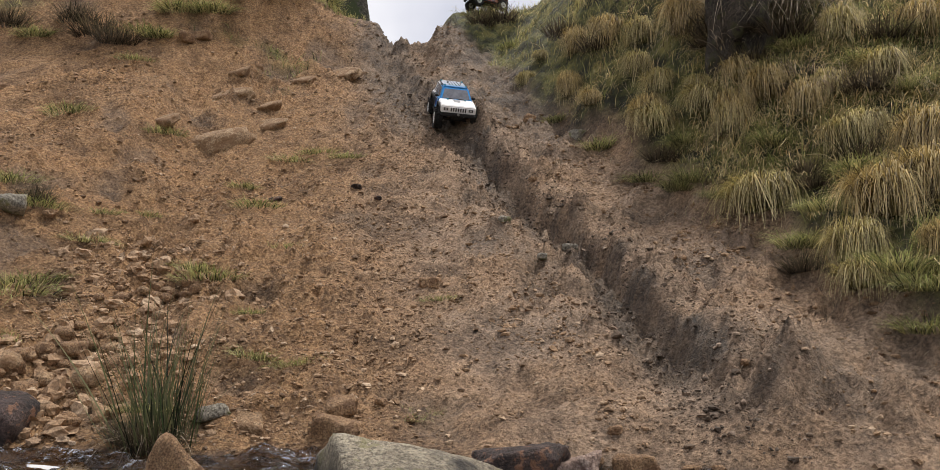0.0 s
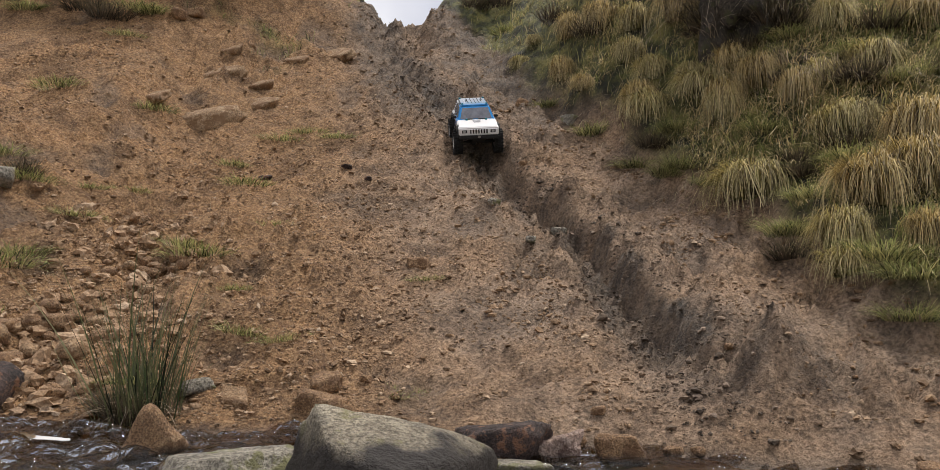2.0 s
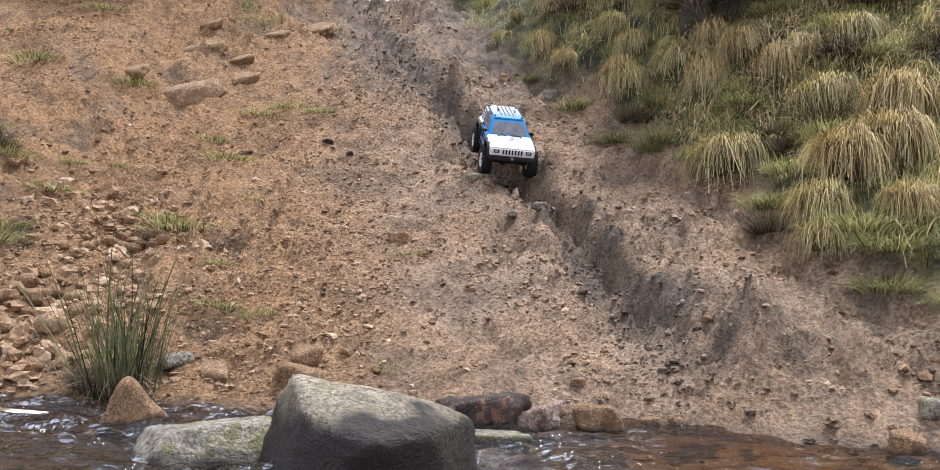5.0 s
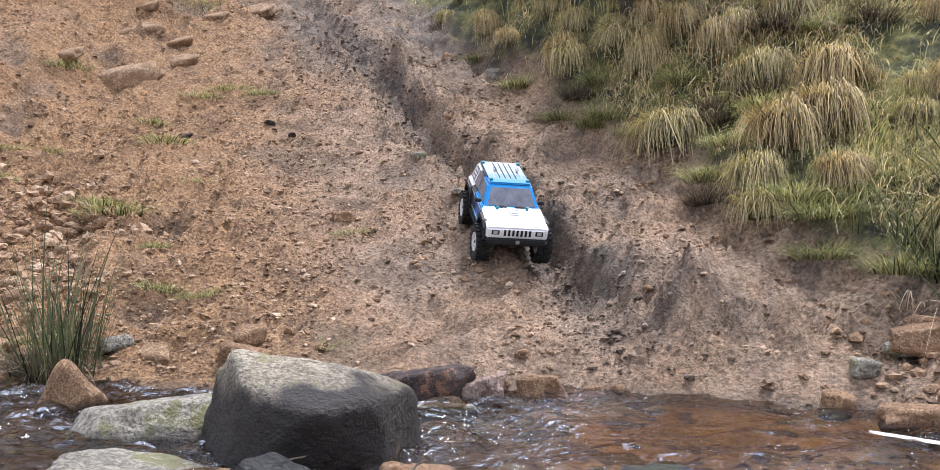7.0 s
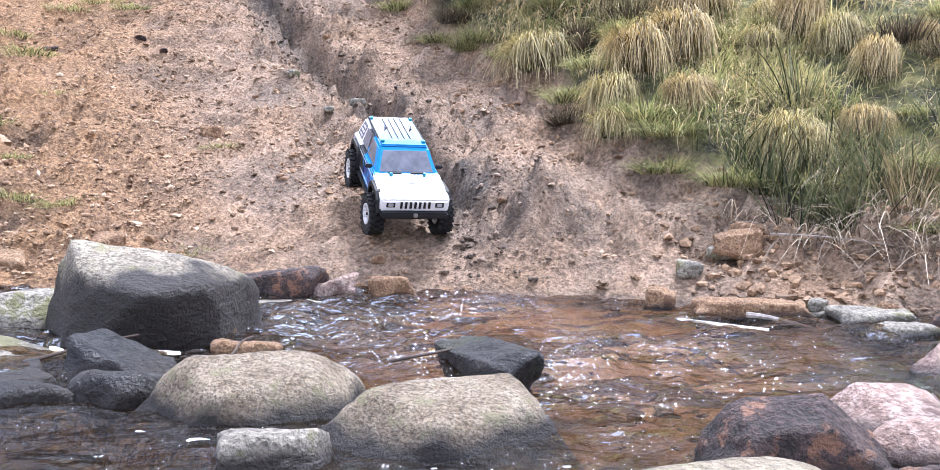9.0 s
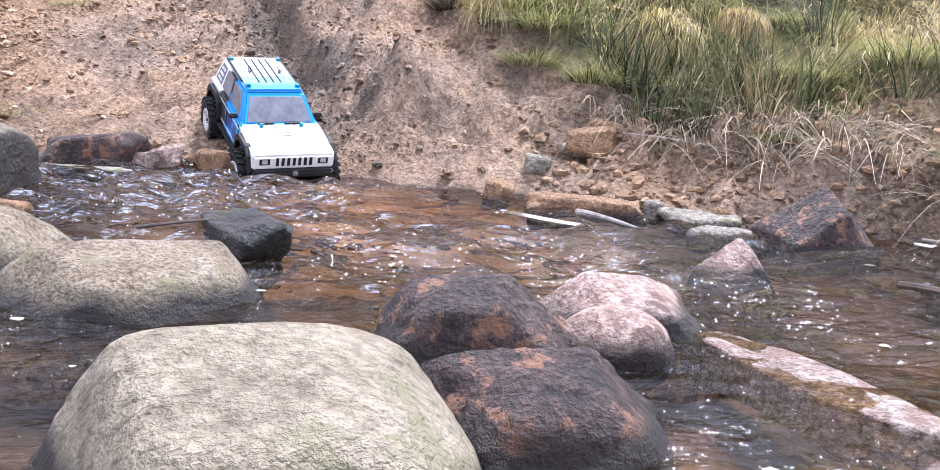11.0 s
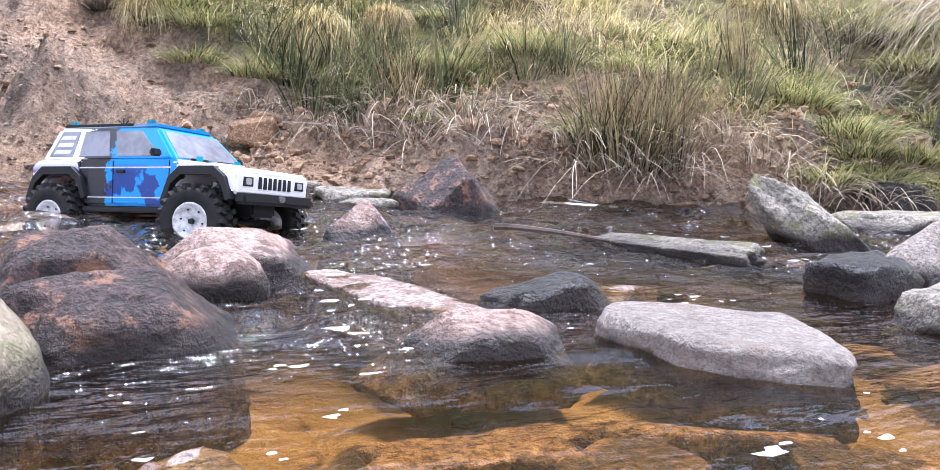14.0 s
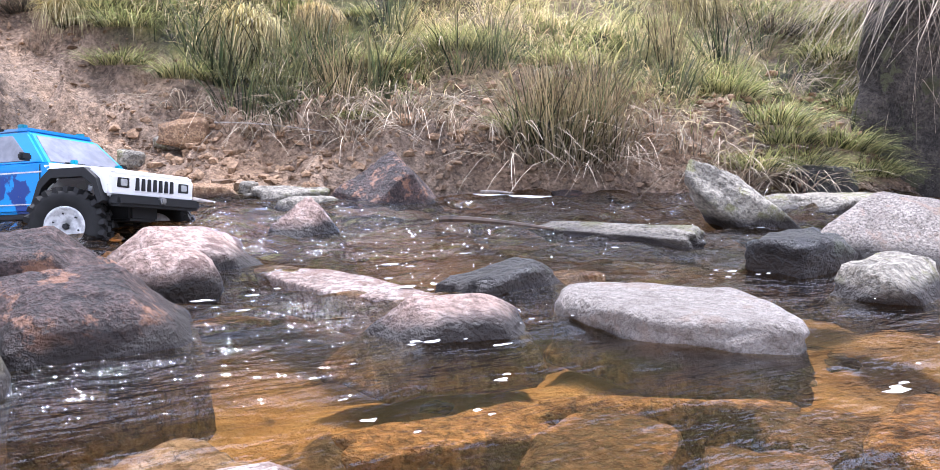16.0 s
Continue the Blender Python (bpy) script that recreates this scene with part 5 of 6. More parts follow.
# ---- peat overhang with hanging stems; solid dark blocks stand in for shaded hollows ----
p, f = rock_points((0.21, 0.17, 0.42), 801, 5, 14, 20.0, 0.30)
PEAT = rock_material("peat", (0.018, 0.015, 0.012), (0.05, 0.042, 0.034), (0.10, 0.085, 0.07), (0.07, 0.07, 0.035), 0.6, 0.95)
for x, y, s in PEAT_AT:
    ob = mesh_object("peat_overhang", p, f, PEAT)
    ob.matrix_basis = pose(x, y, ground_z(x, y) + 0.1 * s, 0, 0, 40 * x) @ Matrix.Diagonal((s, s, s, 1))
    tagged(ob, "solid dark peat block in place of the shaded hollow under the bank's edge", "peat")
hang = clump("hanging_grass", DEAD, "bleached dead grass hanging over the peat edge", "grass", 811, "hanging grass", count=260, radius=0.12, length=0.42, width=0.0017, droop=1.2, spread_=0.9, segs=6)
plant([hang], SPOTS_HANG)
for x, y, s in PEAT_AT:
    for dx, dy in ((-0.16, -0.08), (-0.08, -0.12), (0.02, -0.15), (0.12, -0.1), (-0.17, 0.05)):
        copy_thing(hang, pose(x + dx * s, y + dy * s, ground_z(x, y) + 0.40 * s, 15, 0, 200 * dx))

# ---- sticks and foam in the stream ----
STICK = plain("wet_twig", (0.09, 0.06, 0.04), 0.5, 0, 0.5)
PALE_STICK = plain("bleached_twig", (0.42, 0.37, 0.32), 0.75, 0, 0.4)


def twig(a, b, r, mat, label, sag=0.02):
    bm = bmesh.new()
    a, b = Vector(a), Vector(b)
    side = (b - a).cross(Vector((0, 0, 1))).normalized()
    up = side.cross(b - a).normalized()
    rings = []
    for k in range(9):
        u = k / 8
        c = a.lerp(b, u) + side * sag * math.sin(u * 5.2) + up * sag * 0.6 * math.sin(u * 3.1 + 1)
        q = r * (1 - 0.55 * u)
        rings.append([bm.verts.new(c + side * q * math.cos(i * math.pi / 3) + up * q * math.sin(i * math.pi / 3)) for i in range(6)])
    for p_, q_ in zip(rings, rings[1:]):
        for i in range(6):
            bm.faces.new((p_[i], p_[(i + 1) % 6], q_[(i + 1) % 6], q_[i]))
    bm.faces.new(rings[0][::-1])
    bm.faces.new(rings[-1])
    me = bpy.data.meshes.new("twig")
    bm.to_mesh(me)
    bm.free()
    me.materials.append(mat)
    return tagged(new("twig", me), label, "twig", "twigs")


TWIGS = [
    ((0.33, 1.0, 0.01), (0.50, 1.08, 0.04), 0.0025, STICK), ((-0.16, 1.05, 0.0), (-0.02, 1.10, 0.05), 0.003, STICK), ((0.08, 1.0, 0.0), (0.15, 1.08, 0.05), 0.003, STICK),
    ((1.33, 0.85, 0.01), (1.44, 0.70, 0.02), 0.006, STICK), ((1.80, 1.37, 0.012), (1.93, 1.21, 0.010), 0.004, PALE_STICK),
    ((1.09, 1.49, 0.012), (1.20, 1.42, 0.01), 0.006, PALE_STICK), ((1.55, 1.62, 0.12), (1.86, 1.52, 0.10), 0.0025, PALE_STICK), ((1.30, 1.80, 0.17), (1.62, 1.62, 0.16), 0.002, PALE_STICK),
]
for a, b, r, mat in TWIGS:
    twig(a, b, r, mat, "thin bare twig lying at the stream" if mat == STICK else "bleached bare twig lying at the waterside")

FOAM, fnt, fb = material("foam")
fb.inputs["Base Color"].default_value, fb.inputs["Roughness"].default_value = (0.62, 0.61, 0.60, 1), 0.6
bump(fnt, fb, noise_node(fnt, 140, 3, 0.6, obj_coords(fnt)), 0.6, 0.003)


def foam_flecks(name, seed, count, box, label):
    rng = np.random.RandomState(seed)
    x, y = rng.uniform(box[0], box[1], count), rng.uniform(box[2], box[3], count)
    rafts = smooth(fbm(x * 5, y * 8, 3, seed), 0.0, 0.7) * (1 - 0.85 * smooth(y, 0.5, 0.9))
    keep = rafts > rng.uniform(0, 1, count)
    x, y = x[keep], y[keep]
    count = len(x)
    size = 0.0014 * (4.5 ** (rng.uniform(0, 1, count) ** 2.5))
    a = np.arange(9) / 9 * 2 * np.pi
    rad = size[:, None] * (1 + 0.35 * rng.normal(size=(count, 9)))
    P = np.zeros((count, 10, 3))
    P[:, :9, 0], P[:, :9, 1] = x[:, None] + 1.7 * rad * np.cos(a), y[:, None] + 1.0 * rad * np.sin(a)
    P[:, 9, 0], P[:, 9, 1], P[:, 9, 2] = x, y, 0.0003
    P[..., 2] += 0.0055
    f = np.array([[i, (i + 1) % 9, 9] for i in range(9)])
    F = (np.arange(count)[:, None, None] * 10 + f[None]).reshape(-1, 3)
    return tagged(mesh_object(name, P.reshape(-1, 3), F, FOAM), label, "foam", kind="stuff")


drift_foam = foam_flecks("drifting_foam", 901, 20000, (-4.5, 3.4, -0.9, 1.9), "white foam flecks drifting on the stream")


def foam_streak(x, y, length, width, turn, seed):
    rng = np.random.RandomState(seed)
    n = 26
    u = np.linspace(-1, 1, n)
    w = width * np.sqrt(np.maximum(1 - u ** 2, 0)) * (1 + 0.25 * np.convolve(rng.normal(size=n), (0.25, 0.5, 0.25), 'same'))
    c = 0.25 * width * np.cumsum(rng.normal(size=n)) / 2
    P = np.concatenate([np.stack([u * length, c + w * k, np.full(n, 0.0085 if k == 0 else 0.004)], 1) for k in (-1, 0, 1)])
    F = np.array([[j * n + i, j * n + i + 1, (j + 1) * n + i + 1, (j + 1) * n + i] for j in (0, 1) for i in range(n - 1)])
    ob = mesh_object("foam_streak", P, F, FOAM)
    ob.matrix_basis = pose(x, y, 0.013 if y > 1.0 else 0.0, 0, 0, turn)
    return tagged(ob, "white foam streak caught beside the stones", "foam", "foam streaks")


for i, (x, y, l, w, t) in enumerate(FOAM_STREAKS):
    foam_streak(x, y, l, w, t, 920 + i)


# ---- the radio-controlled cars ----
def paint_material(name, rear, middle, front, second, x0=-0.105, x1=-0.045, x2=0.088):
    """Body paint in blocks along the car with ragged, splashed edges and mud flecks."""
    m, nt, b = material(name)
    co = obj_coords(nt)
    sep = nt.nodes.new("ShaderNodeSeparateXYZ")
    nt.links.new(co, sep.inputs[0])
    rag = calc(nt, "MULTIPLY", calc(nt, "SUBTRACT", noise_node(nt, 55, 5, 0.75, co), 0.5), 0.06)
    xx = calc(nt, "ADD", calc(nt, "ADD", sep.outputs[0], rag), 0.5)
    n = nt.nodes.new("ShaderNodeValToRGB")
    n.color_ramp.interpolation = "CONSTANT"
    el = n.color_ramp.elements
    while len(el) < 4:
        el.new(0.5)
    for e, (pos, col) in zip(el, [(0.0, rear), (0.5 + x0, second), (0.5 + x1, middle), (0.5 + x2, front)]):
        e.position, e.color = pos, (*col, 1)
    nt.links.new(xx, n.inputs[0])
    deep = ramp(nt, noise_node(nt, 20, 4, 0.6, co), [(0.47, (0.12, 0.14, 0.34)), (0.50, (1, 1, 1))])
    blue = mix(nt, ramp(nt, calc(nt, "SUBTRACT", sep.outputs[2], 0.0), [(0.128, (1, 1, 1)), (0.14, (0, 0, 0))]), n.outputs[0], mix(nt, 1.0, n.outputs[0], deep, "MULTIPLY"))
    white = calc(nt, "GREATER_THAN", sep.outputs[0], x2 - 0.01)
    col = mix(nt, white, blue, n.outputs[0])
    fleck = ramp(nt, noise_node(nt, 260, 3, 0.6, co), [(0.68, (0, 0, 0)), (0.72, (1, 1, 1))])
    low = ramp(nt, sep.outputs[2], [(0.09, (0.7, 0.7, 0.7)), (0.16, (0.05, 0.05, 0.05))])
    col = mix(nt, calc(nt, "MULTIPLY", fleck, low), col, (0.20, 0.15, 0.10))
    nt.links.new(col, b.inputs["Base Color"])
    b.inputs["Roughness"].default_value = 0.32
    return m


WHITE, BLUE, BLACK = (0.80, 0.79, 0.78), (0.005, 0.25, 0.62), (0.02, 0.02, 0.024)
PAINT = paint_material("white_blue_paint", WHITE, BLUE, WHITE, BLACK)
ROOF = paint_material("pale_blue_roof_paint", (0.40, 0.43, 0.48), (0.13, 0.25, 0.38), (0.02, 0.22, 0.50), (0.30, 0.35, 0.42), -0.14, -0.05, 0.0)
PAINT_B = paint_material("orange_grey_paint", (0.42, 0.10, 0.04), (0.42, 0.10, 0.04), (0.20, 0.19, 0.18), (0.45, 0.12, 0.05))
ROOF_B = plain("grey_roof_paint", (0.42, 0.43, 0.45), 0.35)
GLASS = plain("tinted_window_film", (0.20, 0.205, 0.235), 0.08, 0.0, 0.35, 22)
TRIM = plain("black_plastic", (0.006, 0.006, 0.0066), 0.7)
RUBBER = plain("tyre_rubber", (0.0108, 0.0102, 0.0096), 0.85, 0, 0.4)
RIM = plain("white_plastic_rim", (0.60, 0.60, 0.59), 0.35, 0, 0.4, 120)
STEEL = plain("scuffed_metal", (0.45, 0.45, 0.46), 0.35, 0.9)
LENS = plain("clear_lens", (0.45, 0.45, 0.44), 0.12)
TEAL = plain("teal_body_clip", (0.0, 0.22, 0.30), 0.4)
SILVER = plain("silver_decal", (0.62, 0.62, 0.64), 0.4)


def add_box(bm, x0, x1, y0, y1, z0, z1):
    v = [bm.verts.new((x, y, z)) for z in (z0, z1) for x, y in ((x0, y0), (x1, y0), (x1, y1), (x0, y1))]
    for q in ((3, 2, 1, 0), (4, 5, 6, 7), (0, 1, 5, 4), (1, 2, 6, 5), (2, 3, 7, 6), (3, 0, 4, 7)):
        bm.faces.new([v[i] for i in q])
    return v


def box_part(name, parent, mat, dims, bevel=0.0015, label=""):
    bm = bmesh.new()
    add_box(bm, *dims)
    if bevel:
        bmesh.ops.bevel(bm, geom=bm.edges[:], offset=bevel, segments=2, affect="EDGES")
    return part(name, bm, mat, parent, label)


def extrude_profile(profile, half, bevel):
    """A side profile (x, z) drawn out to both sides."""
    bm = bmesh.new()
    a = [bm.verts.new((x, -half, z)) for x, z in profile]
    b = [bm.verts.new((x, half, z)) for x, z in profile]
    n = len(profile)
    bm.faces.new(a)
    bm.faces.new(b[::-1])
    for i in range(n):
        bm.faces.new((a[(i + 1) % n], a[i], b[i], b[(i + 1) % n]))
    bmesh.ops.recalc_face_normals(bm, faces=bm.faces[:])
    bmesh.ops.bevel(bm, geom=[e for e in bm.edges if e.calc_face_angle(0) > 0.4], offset=bevel, segments=2, affect="EDGES")
    bmesh.ops.triangulate(bm, faces=[f for f in bm.faces if len(f.verts) > 4])
    return bm


def panel(quad, us, vs, off=0.0012, depth=0.002):
    """A thin pane laid on the quad (bottom a, bottom b, top b, top a), with us (u0, u1, u1 top, u0 top)."""
    a, b, c, d = (Vector(q) for q in quad)
    nrm = (b - a).cross(d - a).normalized()
    bm = bmesh.new()
    pts = []
    for u, v in ((us[0], vs[0]), (us[1], vs[0]), (us[2], vs[1]), (us[3], vs[1])):
        pts.append(a.lerp(b, u).lerp(d.lerp(c, u), v))
    lo = [bm.verts.new(p - nrm * depth) for p in pts]
    hi = [bm.verts.new(p + nrm * off) for p in pts]
    bm.faces.new(hi)
    bm.faces.new(lo[::-1])
    for i in range(4):
        bm.faces.new((lo[i], lo[(i + 1) % 4], hi[(i + 1) % 4], hi[i]))
    bmesh.ops.bevel(bm, geom=bm.edges[:], offset=0.0006, segments=1, affect="EDGES")
    return bm


def lathe(profile, n=28):
    bm = bmesh.new()
    rings = [[bm.verts.new((r * math.cos(k * 2 * math.pi / n), y, r * math.sin(k * 2 * math.pi / n))) for r, y in profile] for k in range(n)]
    m = len(profile)
    for k in range(n):
        for i in range(m):
            bm.faces.new((rings[k][i], rings[k][(i + 1) % m], rings[(k + 1) % n][(i + 1) % m], rings[(k + 1) % n][i]))
    bmesh.ops.recalc_face_normals(bm, faces=bm.faces[:])
    for f in bm.faces:
        f.smooth = True
    return bm


def lug_mesh():
    bm = bmesh.new()
    add_box(bm, -0.004, 0.0042, -0.0062, 0.0062, -0.0040, 0.0040)
    me = bpy.data.meshes.new("tyre_lug")
    bm.to_mesh(me)
    bm.free()
    me.materials.append(RUBBER)
    return me


LUG = lug_mesh()


def wheel(car, x, y, side, r=0.053):
    w = 0.021
    bm = lathe([(r * 0.50, -w * 0.8), (r * 0.8, -w), (r * 0.93, -w * 0.92), (r * 0.95, 0), (r * 0.93, w * 0.92), (r * 0.8, w), (r * 0.50, w * 0.8)])
    tyre = part("wheel", bm, RUBBER, car, "chunky black lugged rubber tyre")
    for k in range(22):
        for row in (-1, 0, 1):
            a = (k + (0.5 if row == 0 else 0)) * 2 * math.pi / 22
            m = Matrix.Rotation(a, 4, "Y") @ Matrix.Translation((r * 0.965, row * w * 0.68, 0)) @ Matrix.Rotation(0.35 * row, 4, "X")
            lug = new("tyre_lug", LUG)
            lug.parent = tyre
            lug.matrix_basis = m
    tyre.matrix_basis = pose(x, y, r)
    bm = lathe([(0.004, side * w * 0.55), (r * 0.30, side * w * 0.55), (r * 0.38, side * w * 0.62), (r * 0.47, side * w * 0.90), (r * 0.53, side * w * 0.92), (r * 0.53, -side * w * 0.8), (0.004, -side * w * 0.7)], 24)
    part("rim", bm, RIM, tyre, "white plastic rim with dark holes")
    bm = bmesh.new()
    for k in range(6):
        a = k * 2 * math.pi / 6
        q = bmesh.ops.create_cone(bm, cap_ends=True, segments=8, radius1=0.0013, radius2=0.0013, depth=0.003,
                                  matrix=Matrix.Translation((r * 0.34 * math.cos(a), side * w * 0.62, r * 0.34 * math.sin(a))) @ Matrix.Rotation(math.pi / 2, 4, "X"))
    part("rim_hole", bm, TRIM, tyre)
    bm = bmesh.new()
    bmesh.ops.create_cone(bm, cap_ends=True, segments=6, radius1=0.005, radius2=0.004, depth=0.008, matrix=Matrix.Translation((0, side * w * 0.62, 0)) @ Matrix.Rotation(math.pi / 2, 4, "X"))
    part("wheel_nut", bm, TRIM, tyre)
    return tyre


PROFILE = [(-0.206, 0.096), (-0.196, 0.092), (-0.188, 0.110), (-0.170, 0.122), (-0.118, 0.122), (-0.100, 0.108), (-0.090, 0.074), (0.080, 0.074), (0.090, 0.104),
           (0.108, 0.123), (0.168, 0.123), (0.186, 0.112), (0.196, 0.095), (0.206, 0.094), (0.209, 0.126), (0.203, 0.133), (0.150, 0.140), (0.086, 0.147), (-0.192, 0.147), (-0.208, 0.137)]


def build_car(name, label, paint, roof):
    car = tagged(new(name), label, "model car")
    h = 0.090
    part("body", extrude_profile(PROFILE, h, 0.004), paint, car, "white, black and blue painted body shell")
    # cabin: lower and upper ring joined, then the roof
    lo = [(-0.193, -0.084, 0.145), (0.088, -0.084, 0.145), (0.088, 0.084, 0.145), (-0.193, 0.084, 0.145)]
    hi = [(-0.172, -0.067, 0.199), (0.036, -0.067, 0.197), (0.036, 0.067, 0.197), (-0.172, 0.067, 0.199)]
    bm = bmesh.new()
    a, b = [bm.verts.new(p) for p in lo], [bm.verts.new(p) for p in hi]
    for i in range(4):
        bm.faces.new((a[i], a[(i + 1) % 4], b[(i + 1) % 4], b[i]))
    bm.faces.new(b)
    bm.faces.new(a[::-1])
    bmesh.ops.bevel(bm, geom=bm.edges[:], offset=0.004, segments=2, affect="EDGES")
    part("cabin", bm, paint, car)
    bm = bmesh.new()
    add_box(bm, -0.170, 0.032, -0.064, 0.064, 0.196, 0.2045)
    bmesh.ops.bevel(bm, geom=bm.edges[:], offset=0.0035, segments=2, affect="EDGES")
    part("roof", bm, roof, car, "pale blue roof with dark ribs")
    for k in range(6):
        y = -0.042 + k * 0.0168
        box_part("roof_rib", car, TRIM if k % 5 else SILVER, (-0.155, -0.01, y - 0.0012, y + 0.0012, 0.2038, 0.2065), 0.0005)
    for s in (-1, 1):
        box_part("roof_rail", car, TRIM, (-0.165, -0.02, s * 0.0615 - 0.002, s * 0.0615 + 0.002, 0.2015, 0.2055), 0.001)
        for x in (-0.150, 0.012):
            box_part("body_clip", car, TEAL, (x - 0.006, x + 0.006, s * 0.056 - 0.0045, s * 0.056 + 0.0045, 0.204, 0.2105), 0.001, "teal body clip")
        bm = bmesh.new()
        for q in range(3):
            bmesh.ops.create_cone(bm, cap_ends=True, segments=6, radius1=0.001, radius2=0.001, depth=0.02, matrix=Matrix.Translation((-0.07, s * 0.035 + 0.003 * q, 0.209)) @ Matrix.Rotation(0.9 * (q - 1), 4, "Y"))
        part("clip_pin", bm, TRIM, car)
    # panes: three each side, screen and rear
    for s in (-1, 1):
        quad = (lo[0], lo[1], hi[1], hi[0]) if s < 0 else (lo[2], lo[3], hi[3], hi[2])
        for (u0, u1, u2, u3), pane in (((0.05, 0.24, 0.24, 0.06), 0), ((0.29, 0.53, 0.53, 0.29), 0), ((0.59, 0.90, 0.84, 0.59), 0)):
            us = (u0, u1, u2, u3) if s < 0 else (1 - u1, 1 - u0, 1 - u3, 1 - u2)
            part("side_window", panel(quad, us, (0.12, 0.90)), GLASS, car, "grey tinted side window")
        us = (0.06, 0.23, 0.23, 0.07)
        for j in range(3):
            v0 = 0.2 + 0.22 * j
            uu = us if s < 0 else (1 - us[1], 1 - us[0], 1 - us[3], 1 - us[2])
            part("window_sticker", panel(quad, tuple(q + (0.015 if q < 0.5 else -0.015) * (1 if i in (0, 3) else -1) for i, q in enumerate(uu)), (v0, v0 + 0.13), 0.0018), SILVER, car, "white sticker bar on the rear side window")
    part("windscreen", panel((lo[1], lo[2], hi[2], hi[1]), (0.06, 0.94, 0.93, 0.07), (0.08, 0.90)), GLASS, car, "milky grey windscreen")
    part("rear_window", panel((lo[3], lo[0], hi[0], hi[3]), (0.10, 0.90, 0.88, 0.12), (0.15, 0.88)), GLASS, car)
    # front: seven slots, lamps, bonnet vents
    for k in range(7):
        y = (k - 3) * 0.0122
        bm = bmesh.new()
        add_box(bm, 0.200, 0.2098, y - 0.0030, y + 0.0030, 0.1045, 0.1225)
        part("grille_slot", bm, TRIM, car, "black grille slot")
    for s in (-1, 1):
        box_part("headlight", car, TRIM, (0.200, 0.2092, s * 0.064 - 0.0115, s * 0.064 + 0.0115, 0.107, 0.1215), 0.0008, "square headlight in a dark frame")
        hl = box_part("headlight_lens", car, LENS, (0.203, 0.2104, s * 0.064 - 0.0065, s * 0.064 + 0.0065, 0.1095, 0.119), 0.001, "clear headlight lens")
        box_part("tail_light", car, plain("red_lens", (0.35, 0.02, 0.02), 0.2), (-0.2105, -0.203, s * 0.078 - 0.008, s * 0.078 + 0.008, 0.112, 0.136), 0.001, "red tail light")
        box_part("bonnet_clip", car, TEAL, (0.096, 0.104, s * 0.045 - 0.004, s * 0.045 + 0.004, 0.144, 0.1535), 0.001, "teal bonnet clip")
        box_part("wiper", car, TRIM, (0.086, 0.092, s * 0.03 - 0.02, s * 0.03 + 0.016, 0.1475, 0.1505), 0.0008)
        # side mirror: arm and head
        box_part("mirror", car, TRIM, (0.057, 0.066, s * 0.096 - 0.012, s * 0.096 + 0.008, 0.150, 0.161), 0.0025, "black side mirror")
        box_part("side_stripe", car, SILVER, (-0.10, 0.085, s * 0.0904 - 0.0008, s * 0.0904 + 0.0008, 0.1325, 0.1345), 0.0, "thin pale side stripe")
        box_part("side_stripe", car, SILVER, (-0.09, 0.080, s * 0.0904 - 0.0008, s * 0.0904 + 0.0008, 0.0865, 0.088), 0.0, "thin pale side stripe")
        for x in (-0.030, 0.082, -0.100):
            box_part("door_seam", car, TRIM, (x - 0.0006, x + 0.0006, s * 0.0903 - 0.0008, s * 0.0903 + 0.0008, 0.078, 0.144), 0.0)
        box_part("door_handle", car, TRIM, (-0.022, -0.006, s * 0.0915 - 0.0025, s * 0.0915 + 0.0025, 0.125, 0.130), 0.001)
        box_part("sill_rail", car, TRIM, (-0.088, 0.080, s * 0.090 - 0.006, s * 0.090 + 0.006, 0.064, 0.0725), 0.002, "black sill rail")
        # wheel arch flares
        for cx in (-0.144, 0.138):
            bm = bmesh.new()
            pts = [(cx - 0.058, 0.082), (cx - 0.046, 0.109), (cx - 0.028, 0.1225), (cx + 0.028, 0.1225), (cx + 0.046, 0.110), (cx + 0.056, 0.084)]
            o = [(cx + (x - cx) * 1.13, 0.07 + (z - 0.07) * 1.24) for x, z in pts]
            for (p, q), (p2, q2) in zip(zip(pts, pts[1:]), zip(o, o[1:])):
                v = [bm.verts.new((x, s * y, z)) for y in (0.082, 0.098) for x, z in (p, q, q2, p2)]
                for f in ((0, 1, 2, 3), (7, 6, 5, 4), (0, 4, 5, 1), (1, 5, 6, 2), (2, 6, 7, 3), (3, 7, 4, 0)):
                    bm.faces.new([v[i] for i in f])
            bmesh.ops.recalc_face_normals(bm, faces=bm.faces[:])
            part("wheel_arch_flare", bm, TRIM, car, "black wheel arch flare")
    bm = bmesh.new()
    for k in range(4):
        add_box(bm, 0.100 + k * 0.011, 0.106 + k * 0.011, -0.018 + 0.001 * k, 0.018 - 0.001 * k, 0.140, 0.1472 - 0.0012 * k)
    part("bonnet_vent", bm, SILVER, car, "silver striped bonnet vent decal")
    front = box_part("front_bumper", car, TRIM, (0.200, 0.222, -0.088, 0.088, 0.080, 0.096), 0.004, "black plastic front bumper")
    box_part("tow_hook", car, STEEL, (0.218, 0.226, -0.006, 0.006, 0.086, 0.096), 0.002)
    box_part("rear_bumper", car, TRIM, (-0.220, -0.202, -0.088, 0.088, 0.080, 0.100), 0.004, "black plastic rear bumper")
    box_part("chassis", car, TRIM, (-0.185, 0.190, -0.030, 0.030, 0.062, 0.092), 0.004, "dark chassis with battery and gearbox")
